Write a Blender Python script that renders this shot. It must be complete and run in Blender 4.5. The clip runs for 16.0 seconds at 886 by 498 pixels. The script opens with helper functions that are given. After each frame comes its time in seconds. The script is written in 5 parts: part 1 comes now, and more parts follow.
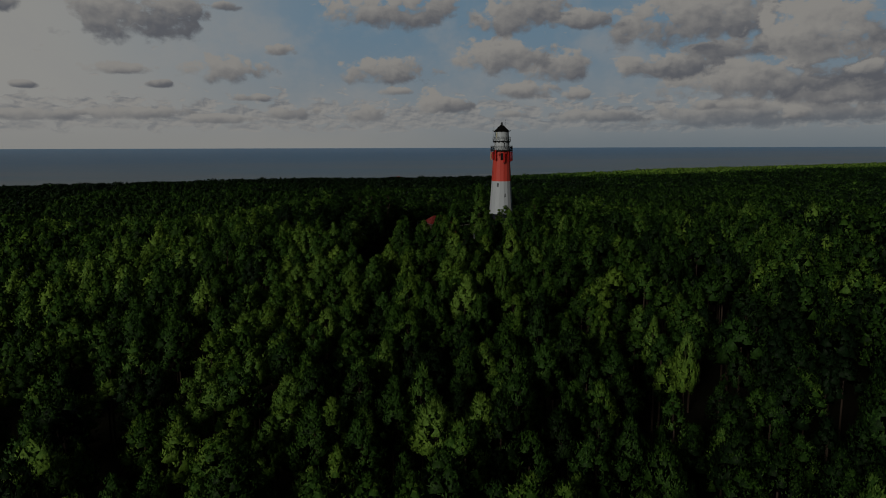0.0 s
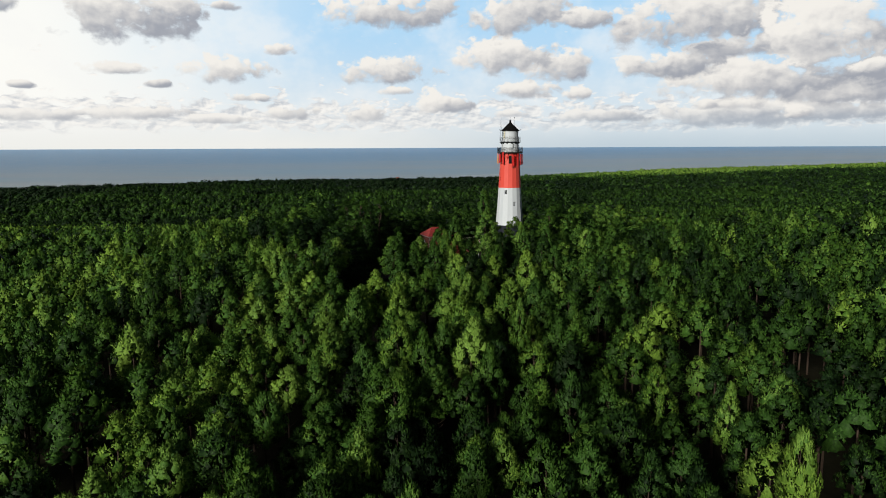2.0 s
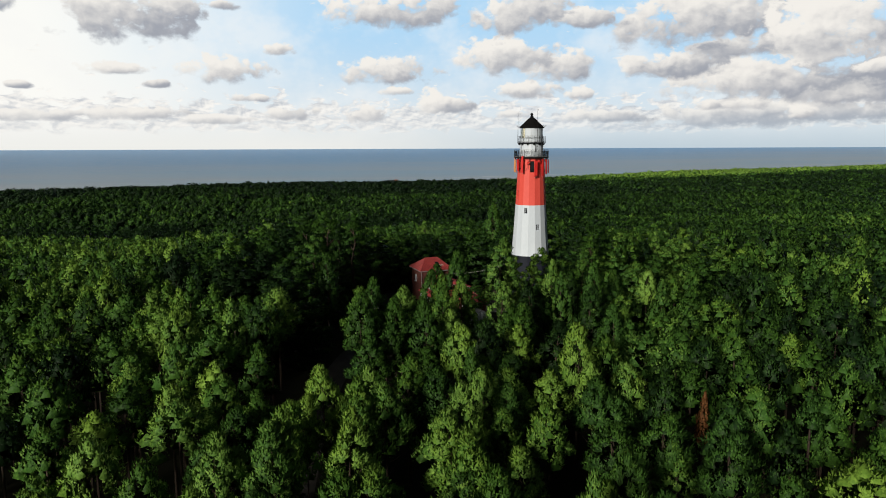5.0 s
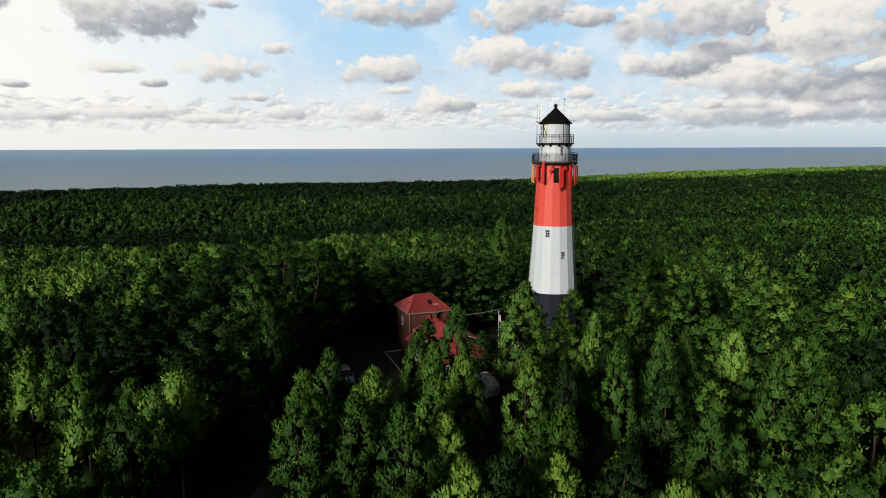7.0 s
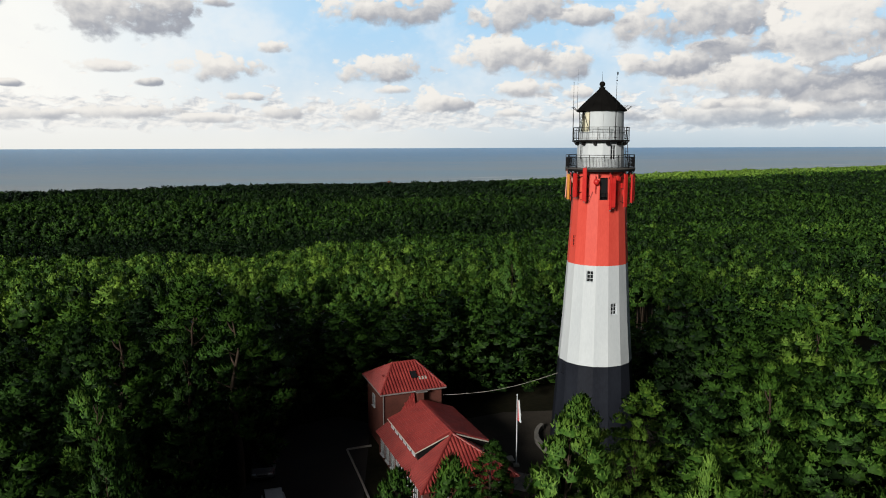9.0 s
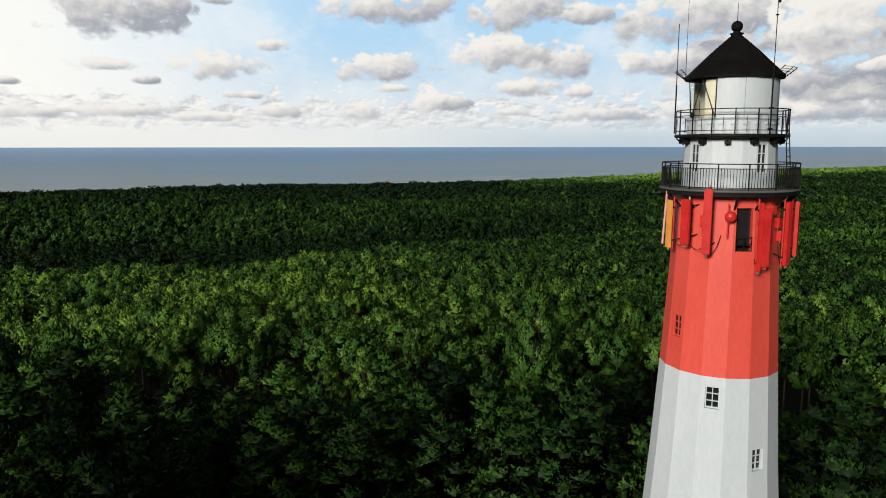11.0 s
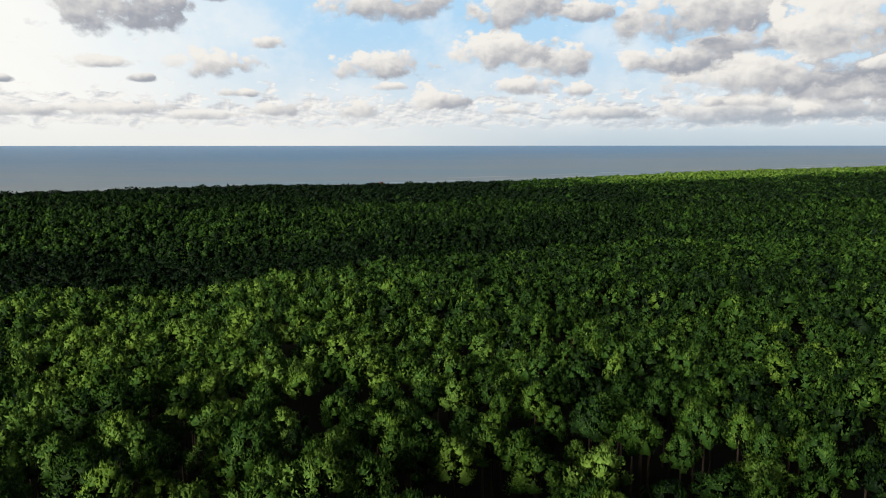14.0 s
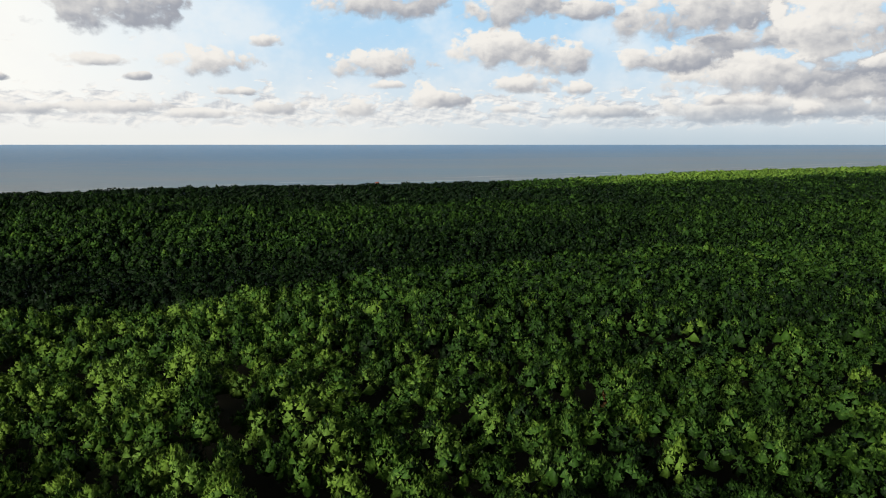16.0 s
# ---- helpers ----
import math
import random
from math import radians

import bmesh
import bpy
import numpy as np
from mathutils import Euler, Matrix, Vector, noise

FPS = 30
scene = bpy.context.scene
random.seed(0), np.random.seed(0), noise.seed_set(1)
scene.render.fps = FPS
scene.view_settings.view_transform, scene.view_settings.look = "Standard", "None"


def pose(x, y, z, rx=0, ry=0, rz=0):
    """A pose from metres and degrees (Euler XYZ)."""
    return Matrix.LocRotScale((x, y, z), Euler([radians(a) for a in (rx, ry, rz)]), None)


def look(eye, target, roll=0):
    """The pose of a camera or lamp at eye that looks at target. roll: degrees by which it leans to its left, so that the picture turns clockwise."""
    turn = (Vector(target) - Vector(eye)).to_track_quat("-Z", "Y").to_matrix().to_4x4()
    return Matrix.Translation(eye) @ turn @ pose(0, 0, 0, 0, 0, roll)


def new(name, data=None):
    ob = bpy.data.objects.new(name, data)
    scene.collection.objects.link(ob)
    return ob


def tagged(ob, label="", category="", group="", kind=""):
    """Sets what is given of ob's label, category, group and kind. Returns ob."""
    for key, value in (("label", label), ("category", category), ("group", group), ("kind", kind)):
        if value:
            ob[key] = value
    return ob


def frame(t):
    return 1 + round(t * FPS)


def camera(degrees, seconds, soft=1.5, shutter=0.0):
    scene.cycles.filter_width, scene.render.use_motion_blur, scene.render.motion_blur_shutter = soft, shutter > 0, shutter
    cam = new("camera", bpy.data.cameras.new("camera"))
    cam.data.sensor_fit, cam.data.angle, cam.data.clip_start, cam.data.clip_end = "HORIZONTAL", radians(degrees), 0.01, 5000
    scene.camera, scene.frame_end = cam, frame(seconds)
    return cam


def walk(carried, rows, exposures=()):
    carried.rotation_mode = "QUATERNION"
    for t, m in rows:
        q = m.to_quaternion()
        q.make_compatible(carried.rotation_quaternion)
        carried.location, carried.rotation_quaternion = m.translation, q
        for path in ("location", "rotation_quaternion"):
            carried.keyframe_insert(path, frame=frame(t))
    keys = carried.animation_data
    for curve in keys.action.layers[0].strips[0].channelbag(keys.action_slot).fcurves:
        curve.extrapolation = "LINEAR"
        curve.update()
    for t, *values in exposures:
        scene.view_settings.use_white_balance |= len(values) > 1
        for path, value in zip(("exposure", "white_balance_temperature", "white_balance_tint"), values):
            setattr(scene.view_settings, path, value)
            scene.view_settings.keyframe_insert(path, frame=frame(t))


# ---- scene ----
cam = camera(64.1, 16.0, soft=1.0)
PATH = [
    (0.0, 0.00, 0.41, 27.00, 81.60, 0.15, 0.08),
    (0.5, 0.02, 5.79, 27.03, 81.58, 0.18, 0.08),
    (1.0, 0.02, 11.84, 27.11, 81.58, 0.20, 0.08),
    (1.5, 0.05, 18.38, 27.24, 81.58, 0.20, 0.10),
    (2.0, 0.07, 25.24, 27.33, 81.59, 0.23, 0.10),
    (2.5, 0.10, 32.36, 27.39, 81.60, 0.23, 0.11),
    (3.0, 0.19, 39.66, 27.40, 81.63, 0.23, 0.15),
    (3.5, 0.31, 47.07, 27.49, 81.62, 0.24, 0.15),
    (4.0, 0.40, 54.61, 27.46, 81.64, 0.24, 0.16),
    (4.5, 0.49, 62.17, 27.46, 81.65, 0.25, 0.16),
    (5.0, 0.59, 69.81, 27.49, 81.65, 0.21, 0.17),
    (7.5, 1.25, 108.23, 27.72, 81.62, 0.19, 0.09),
    (8.0, 1.41, 116.10, 27.62, 81.61, 0.18, 0.05),
    (8.5, 1.58, 123.92, 27.55, 81.60, 0.16, 0.01),
    (9.0, 1.74, 131.74, 27.55, 81.60, 0.16, -0.04),
    (11.5, 2.47, 169.16, 27.45, 81.50, 0.04, -0.09),
    (12.0, 2.58, 176.66, 27.40, 81.48, 0.06, -0.13),
    (12.5, 2.70, 184.06, 27.48, 81.47, 0.02, -0.16),
    (13.0, 2.82, 191.52, 27.47, 81.45, 0.01, -0.18),
    (13.5, 2.96, 198.90, 27.45, 81.43, 0.02, -0.19),
    (14.0, 3.15, 206.27, 27.50, 81.41, 0.02, -0.22),
    (14.5, 3.29, 213.61, 27.51, 81.40, 0.00, -0.25),
    (15.0, 3.55, 220.93, 27.47, 81.37, 0.01, -0.27),
    (15.5, 3.78, 227.60, 27.49, 81.34, 0.00, -0.30),
    (16.0, 4.07, 235.55, 27.38, 81.33, -0.01, -0.33),
]
FADE = [(0.0, -1.95), (0.25, -1.4), (0.5, -0.8), (0.75, -0.35), (1.0, -0.05), (1.2, 0.0), (16.0, 0.0)]
walk(cam, [(t, pose(x, y, z, rx, ry, rz)) for t, x, y, z, rx, ry, rz in PATH], FADE)

# ---- light ----
SUN_AZ, SUN_EL = -150.0, 18.0
world = bpy.data.worlds.new("sky_world")
scene.world = world
world.use_nodes = True


def node(tree, kind, sets=None, **links):
    """A node with attributes set and inputs filled by name or index; values may be sockets."""
    n = tree.nodes.new(kind)
    sets = sets or {}
    if "operation" in sets:
        n.operation = sets["operation"]
    if "use_clamp" in sets:
        n.use_clamp = sets["use_clamp"]
    if "data_type" in sets:
        n.data_type = sets["data_type"]
    if "blend_type" in sets:
        n.blend_type = sets["blend_type"]
    if "interpolation_type" in sets:
        n.interpolation_type = sets["interpolation_type"]
    if "attribute_name" in sets:
        n.attribute_name = sets["attribute_name"]
    if "vector_type" in sets:
        n.vector_type, n.convert_from, n.convert_to = sets["vector_type"], sets["convert_from"], sets["convert_to"]
    for key, value in links.items():
        key = int(key[1:]) if key[0] == "i" and key[1:].isdigit() else key.replace("_", " ")
        if isinstance(value, bpy.types.NodeSocket):
            tree.links.new(value, n.inputs[key])
        else:
            n.inputs[key].default_value = value
    return n


def calc(tree, op, a, b=0.0, c=0.0, clamp=False):
    return node(tree, "ShaderNodeMath", {"operation": op, "use_clamp": clamp}, i0=a, i1=b, i2=c).outputs[0]


def blend(tree, fac, a, b, mode="MIX"):
    return node(tree, "ShaderNodeMix", {"data_type": "RGBA", "blend_type": mode}, i0=fac, i6=a, i7=b).outputs[2]


def fbm(tree, vector, scale, detail=4.0, rough=0.55, warp=0.0):
    return node(tree, "ShaderNodeTexNoise", None, Vector=vector, Scale=scale, Detail=detail, Roughness=rough, Distortion=warp).outputs[0]


def span(tree, value, lo, hi, a=0.0, b=1.0):
    return node(tree, "ShaderNodeMapRange", {"interpolation_type": "SMOOTHSTEP"}, i0=value, i1=lo, i2=hi, i3=a, i4=b).outputs[0]


wt = world.node_tree
wt.nodes.clear()
sky = wt.nodes.new("ShaderNodeTexSky")
sky.sky_type, sky.sun_disc = "NISHITA", False
sky.sun_elevation, sky.sun_rotation, sky.dust_density = radians(SUN_EL), radians(SUN_AZ % 360), 1.5
way = node(wt, "ShaderNodeTexCoord").outputs["Generated"]
broken = span(wt, fbm(wt, way, 3.0, 3.0), 0.42, 0.62)
sky_mix = blend(wt, calc(wt, "MULTIPLY", broken, 0.6), sky.outputs[0], (4.2, 4.1, 4.0, 1))
up = node(wt, "ShaderNodeSeparateXYZ", None, i0=way).outputs[2]
sky_mix = blend(wt, span(wt, up, 0.40, 0.05, 0.0, 0.80), sky_mix, (11.5, 12.0, 13.0, 1))
bg = node(wt, "ShaderNodeBackground", None, Color=sky_mix, Strength=0.017)
node(wt, "ShaderNodeOutputWorld", None, Surface=bg.outputs[0])

sun = new("sun", bpy.data.lights.new("sun", "SUN"))
sun.data.energy, sun.data.angle, sun.data.color = 4.4, radians(13), (1.0, 0.92, 0.80)
SUN_DIR = Vector((math.sin(radians(SUN_AZ)) * math.cos(radians(SUN_EL)), math.cos(radians(SUN_AZ)) * math.cos(radians(SUN_EL)), math.sin(radians(SUN_EL))))
sun.matrix_world = look(SUN_DIR * 300, (0, 0, 0))


# ---- materials ----
def material(name):
    m = bpy.data.materials.new(name)
    m.use_nodes = True
    m.node_tree.nodes.clear()
    return m, m.node_tree


def finish(tree, surface):
    node(tree, "ShaderNodeOutputMaterial", None, Surface=surface)


def place(tree, stretch=(1, 1, 1), world_space=False):
    src = node(tree, "ShaderNodeNewGeometry").outputs["Position"] if world_space else node(tree, "ShaderNodeTexCoord").outputs["Object"]
    return node(tree, "ShaderNodeMapping", None, Vector=src, Scale=stretch).outputs[0]


def surface(name, dark, light, rough=0.6, metal=0.0, grain=6.0, patch=0.5, stretch=(1, 1, 1), bump=0.15, depth=0.02, world_space=False, spec=0.3):
    """A weathered surface: colour between dark and light by large stains and fine grain, with relief."""
    m, t = material(name)
    p = place(t, stretch, world_space)
    big, fine = fbm(t, p, patch, 4.0, 0.6), fbm(t, p, grain, 5.0, 0.6)
    f = calc(t, "ADD", calc(t, "MULTIPLY", span(t, big, 0.3, 0.7), 0.6), calc(t, "MULTIPLY", span(t, fine, 0.3, 0.7), 0.4))
    col = blend(t, f, (*dark, 1), (*light, 1))
    nb = node(t, "ShaderNodeBump", None, Strength=bump, Distance=depth, Height=fine).outputs[0]
    rg = calc(t, "MULTIPLY_ADD", big, 0.25, rough - 0.12)
    b = node(t, "ShaderNodeBsdfPrincipled", None, Base_Color=col, Roughness=rg, Metallic=metal, Normal=nb)
    b.inputs["Specular IOR Level"].default_value = spec
    finish(t, b.outputs[0])
    return m


def foliage(name, dark, mid, bright, gloss=0.12):
    """Needles and leaves: colour by each tree's own tint and the shade painted into its crown, with some light let
    through.
    """
    m, t = material(name)
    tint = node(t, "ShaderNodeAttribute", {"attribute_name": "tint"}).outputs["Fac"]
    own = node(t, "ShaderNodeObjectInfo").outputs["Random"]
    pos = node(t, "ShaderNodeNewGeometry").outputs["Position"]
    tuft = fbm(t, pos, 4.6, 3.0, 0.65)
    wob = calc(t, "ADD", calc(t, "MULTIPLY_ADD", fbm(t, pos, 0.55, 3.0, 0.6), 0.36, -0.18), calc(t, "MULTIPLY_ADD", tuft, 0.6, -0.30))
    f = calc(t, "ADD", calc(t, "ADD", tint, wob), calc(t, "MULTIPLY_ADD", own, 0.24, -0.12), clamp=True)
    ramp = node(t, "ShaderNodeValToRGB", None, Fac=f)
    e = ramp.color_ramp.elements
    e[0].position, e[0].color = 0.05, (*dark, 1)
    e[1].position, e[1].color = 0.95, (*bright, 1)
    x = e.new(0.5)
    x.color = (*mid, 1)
    cool = span(t, fbm(t, pos, 0.16, 2.0), 0.42, 0.60, 0.0, 0.30)
    col = blend(t, cool, ramp.outputs[0], blend(t, 1.0, ramp.outputs[0], (0.86, 1.0, 1.9, 1), "MULTIPLY"))
    b = node(t, "ShaderNodeBsdfPrincipled", None, Base_Color=col, Roughness=0.55, Normal=node(t, "ShaderNodeBump", None, Strength=0.35, Distance=0.18, Height=tuft).outputs[0])
    b.inputs["Specular IOR Level"].default_value = gloss
    tr = node(t, "ShaderNodeBsdfTranslucent", None, Color=col)
    mixed = node(t, "ShaderNodeMixShader", None, i0=0.14, i1=b.outputs[0], i2=tr.outputs[0])
    finish(t, mixed.outputs[0])
    return m


M_PINE = foliage("pine_needles", (0.007, 0.020, 0.005), (0.047, 0.119, 0.016), (0.185, 0.318, 0.045))
M_RUST = foliage("dry_needles", (0.07, 0.03, 0.012), (0.16, 0.07, 0.025), (0.26, 0.13, 0.05))
M_BARK = surface("pine_bark", (0.022, 0.016, 0.012), (0.06, 0.042, 0.03), 0.85, grain=9.0, patch=1.2, stretch=(1, 1, 0.3), bump=0.5)
M_DEAD = surface("bare_grey_wood", (0.22, 0.20, 0.17), (0.42, 0.39, 0.34), 0.85, grain=11.0, patch=1.0, stretch=(1, 1, 0.25), bump=0.3)
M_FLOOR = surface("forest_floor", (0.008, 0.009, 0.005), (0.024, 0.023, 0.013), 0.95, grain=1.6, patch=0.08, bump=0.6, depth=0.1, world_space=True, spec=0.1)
M_RED = surface("red_paint", (0.55, 0.060, 0.044), (0.66, 0.090, 0.066), 0.5, grain=7.0, patch=0.35, stretch=(1, 1, 0.35), bump=0.08)
M_WHITE = surface("white_paint", (0.45, 0.51, 0.565), (0.545, 0.605, 0.66), 0.5, grain=7.0, patch=0.3, stretch=(1, 1, 0.3), bump=0.08)
M_BLACK = surface("black_paint", (0.009, 0.011, 0.017), (0.018, 0.022, 0.032), 0.6, grain=7.0, patch=0.4, stretch=(1, 1, 0.35), bump=0.08, spec=0.08)
M_IRON = surface("black_iron", (0.004, 0.004, 0.005), (0.012, 0.012, 0.013), 0.55, grain=14.0, patch=1.5, spec=0.15)
M_ROOFMETAL = surface("black_sheet_roof", (0.004, 0.004, 0.004), (0.009, 0.009, 0.009), 0.65, grain=9.0, patch=1.0, bump=0.12, spec=0.06)
M_STEEL = surface("grey_steel", (0.28, 0.29, 0.30), (0.45, 0.46, 0.47), 0.45, metal=0.6, grain=14.0, patch=2.0)
M_CONCRETE = surface("pale_concrete", (0.30, 0.29, 0.27), (0.46, 0.45, 0.42), 0.85, grain=8.0, patch=0.6, bump=0.3)
M_PANELRED = surface("antenna_red", (0.42, 0.016, 0.016), (0.56, 0.030, 0.026), 0.4, grain=10.0, patch=1.5, bump=0.05)
M_PANELORANGE = surface("antenna_orange", (0.62, 0.26, 0.045), (0.75, 0.36, 0.08), 0.45, grain=10.0, patch=1.5, bump=0.05)
M_TILE = surface("red_roof_tile", (0.16, 0.021, 0.022), (0.29, 0.045, 0.041), 0.5, grain=11.0, patch=0.8, bump=0.2, spec=0.4)
M_BRICK = surface("red_brick_wall", (0.062, 0.021, 0.017), (0.115, 0.039, 0.030), 0.85, grain=12.0, patch=0.7, bump=0.4)
M_REDBRICK = surface("weathered_red_brick", (0.24, 0.075, 0.05), (0.36, 0.12, 0.08), 0.85, grain=8.0, patch=0.5, bump=0.3)
M_DECK = surface("dark_deck_screed", (0.07, 0.07, 0.07), (0.12, 0.12, 0.115), 0.85, grain=8.0, patch=0.8, bump=0.25)
M_ASPHALT = surface("yard_asphalt", (0.022, 0.022, 0.022), (0.040, 0.038, 0.036), 0.9, grain=9.0, patch=0.3, bump=0.3)
M_SAND = surface("sandy_track", (0.030, 0.027, 0.023), (0.062, 0.055, 0.046), 0.95, grain=5.0, patch=0.4, bump=0.4)
M_SLAB = surface("grey_paving", (0.16, 0.16, 0.155), (0.26, 0.255, 0.245), 0.85, grain=8.0, patch=0.8, bump=0.25)
M_CARPAINT = surface("silver_car_paint", (0.60, 0.63, 0.67), (0.68, 0.71, 0.75), 0.22, metal=0.1, grain=30.0, patch=2.0, bump=0.0, spec=0.5)
M_VANPAINT = surface("grey_van_paint", (0.10, 0.10, 0.11), (0.15, 0.15, 0.16), 0.3, metal=0.3, grain=30.0, patch=2.0, bump=0.0, spec=0.5)
M_RUBBER = surface("rubber", (0.012, 0.012, 0.012), (0.03, 0.03, 0.03), 0.8, grain=20.0, patch=3.0)
M_CANVAS = surface("mottled_net", (0.02, 0.05, 0.03), (0.80, 0.83, 0.82), 0.85, grain=11.0, patch=4.0, bump=0.5, depth=0.05)
M_CURTAIN = surface("cream_cloth", (0.70, 0.66, 0.52), (0.82, 0.79, 0.66), 0.85, grain=16.0, patch=2.0, stretch=(1, 1, 0.15), bump=0.2)
M_DISH = surface("faded_red_paint", (0.50, 0.16, 0.14), (0.66, 0.40, 0.36), 0.6, grain=5.0, patch=0.8, bump=0.06)
M_FLAGRED = surface("flag_red_cloth", (0.45, 0.02, 0.035), (0.6, 0.04, 0.05), 0.8, grain=20.0, patch=3.0)
M_CABLE = surface("pale_cable", (0.22, 0.21, 0.20), (0.34, 0.33, 0.31), 0.6, grain=20.0, patch=3.0)


def pane_material():
    m, t = material("window_glass")
    g = node(t, "ShaderNodeBsdfPrincipled", None, Base_Color=(0.012, 0.014, 0.016, 1), Roughness=0.06)
    g.inputs["Specular IOR Level"].default_value = 0.5
    finish(t, g.outputs[0])
    return m


def clear_material():
    m, t = material("lantern_glass")
    g = node(t, "ShaderNodeBsdfGlass", None, Color=(0.93, 0.96, 0.95, 1), Roughness=0.02, IOR=1.45)
    c = node(t, "ShaderNodeBsdfTransparent", None, Color=(0.97, 0.98, 0.97, 1))
    finish(t, node(t, "ShaderNodeMixShader", None, i0=0.93, i1=g.outputs[0], i2=c.outputs[0]).outputs[0])
    return m


M_GLASS, M_CLEAR = pane_material(), clear_material()


def sea_material():
    m, t = material("sea_water")
    p = node(t, "ShaderNodeNewGeometry").outputs["Position"]
    xyz = node(t, "ShaderNodeSeparateXYZ", None, i0=p)
    shore = calc(t, "SUBTRACT", calc(t, "SUBTRACT", xyz.outputs[1], calc(t, "MULTIPLY", xyz.outputs[0], 0.6)), 1150.0)
    tone = fbm(t, node(t, "ShaderNodeMapping", None, Vector=p, Scale=(0.0007, 0.0030, 0)).outputs[0], 1.0, 3.0, 0.5)
    swell = node(t, "ShaderNodeMapping", None, Vector=p, Rotation=(0, 0, radians(-12)), Scale=(0.010, 0.045, 0)).outputs[0]
    ripple = fbm(t, swell, 1.6, 6.0, 0.65)
    far = span(t, shore, 200.0, 2500.0)
    near_col = blend(t, span(t, tone, 0.35, 0.65), (0.245, 0.385, 0.500, 1), (0.345, 0.405, 0.460, 1))
    col = blend(t, far, near_col, (0.085, 0.255, 0.480, 1))
    col = blend(t, span(t, ripple, 0.35, 0.7), col, blend(t, 0.22, col, (0.5, 0.5, 0.5, 1)))
    foam_line = calc(t, "MULTIPLY", span(t, calc(t, "MODULO", calc(t, "ADD", shore, calc(t, "MULTIPLY", ripple, 70.0)), 95.0), 62.0, 95.0),
                     span(t, shore, 560.0, 360.0))
    caps = calc(t, "MULTIPLY", span(t, ripple, 0.66, 0.74), span(t, shore, 1000.0, 300.0))
    foam = calc(t, "MULTIPLY", calc(t, "MAXIMUM", foam_line, caps), span(t, fbm(t, swell, 0.6, 2.0), 0.44, 0.60, 0.0, 0.9))
    col = blend(t, foam, col, (0.75, 0.75, 0.73, 1))
    nb = node(t, "ShaderNodeBump", None, Strength=0.6, Distance=1.2, Height=ripple).outputs[0]
    body = node(t, "ShaderNodeBsdfDiffuse", None, Color=col, Normal=nb)
    gloss = node(t, "ShaderNodeBsdfGlossy", None, Color=(0.8, 0.85, 0.9, 1), Roughness=0.35, Normal=nb)
    finish(t, node(t, "ShaderNodeMixShader", None, i0=0.22, i1=body.outputs[0], i2=gloss.outputs[0]).outputs[0])
    return m


M_SEA = sea_material()

# clouds: azimuth and elevation of the middle, half width and half height (degrees), greyness
CLOUDS_FAR = [(24, 2.04, 10, 1.3, 0.75), (-23, 2.32, 4.2, 0.7, 0.3), (-17.5, 1.94, 3.6, 0.5, 0.3), (-29.5, 2.13, 4, 0.6, 0.3), (-11.8, 2.41, 2.3, 0.75, 0.55), (-6.5, 2.39, 2.1, 0.95, 0.15),
              (4.9, 2.34, 1.7, 0.5, 0.2), (12.5, 2.12, 4, 0.7, 0.45), (1, 2.99, 1.8, 0.9, 0.6), (-0.9, 3.21, 1.6, 1.4, 0.05)]
CLOUDS_MID = [(10.4, 3.82, 1.3, 0.7, 0.15), (19.8, 2.92, 1.7, 0.65, 0.15), (22.3, 2.91, 1.9, 0.75, 0.1), (25.8, 2.2, 1.3, 0.85, 0.1), (-3.6, 4.14, 1.7, 0.5, 0.2), (-15, 3.55, 1.9, 0.45, 0.5),
              (-21.4, 4.45, 1.1, 0.45, 0.9), (-30, 4.16, 1.1, 0.36, 0.6), (-24, 5.52, 2.6, 0.7, 0.05), (6.6, 4.19, 2.8, 0.95, 0.3)]
CLOUDS_NEAR = [(29.4, 3.72, 5.66, 1.72, 0.4), (29, 5.33, 6.37, 2.38, 0.85), (22.2, 4.57, 6.25, 2.24, 0.3), (30.2, 5.21, 2.01, 0.79, 0.05), (16.9, 5.79, 4.37, 1.45, 0.5), (21.6, 7.03, 5.07, 1.32, 0.4), (30.8, 10.49, 3.78, 1.45, 0.6),
               (19.2, 8.81, 8.5, 3.17, 0.6), (27.1, 8.04, 4.72, 3.43, 0.05)]
CLOUDS_HIGH = [(8.8, 5.92, 3.54, 1.72, 0.25), (4.8, 6.81, 4.84, 2.11, 0.15), (10.4, 9.2, 3.54, 1.06, 0.7), (5.5, 9.7, 4.25, 2.51, 0.5), (-3.8, 10.07, 6.57, 1.9, 0.45), (-4.5, 5.59, 4.35, 1.46, 0.45), (-16.6, 5.51, 3.71, 1.4, 0.3),
               (-12.3, 7.13, 1.38, 0.62, 0.3), (-16.3, 10.14, 1.17, 0.5, 0.8), (-23.1, 8.9, 5.62, 2.69, 0.8), (-31.5, 9.52, 2.01, 1.01, 0.5)]


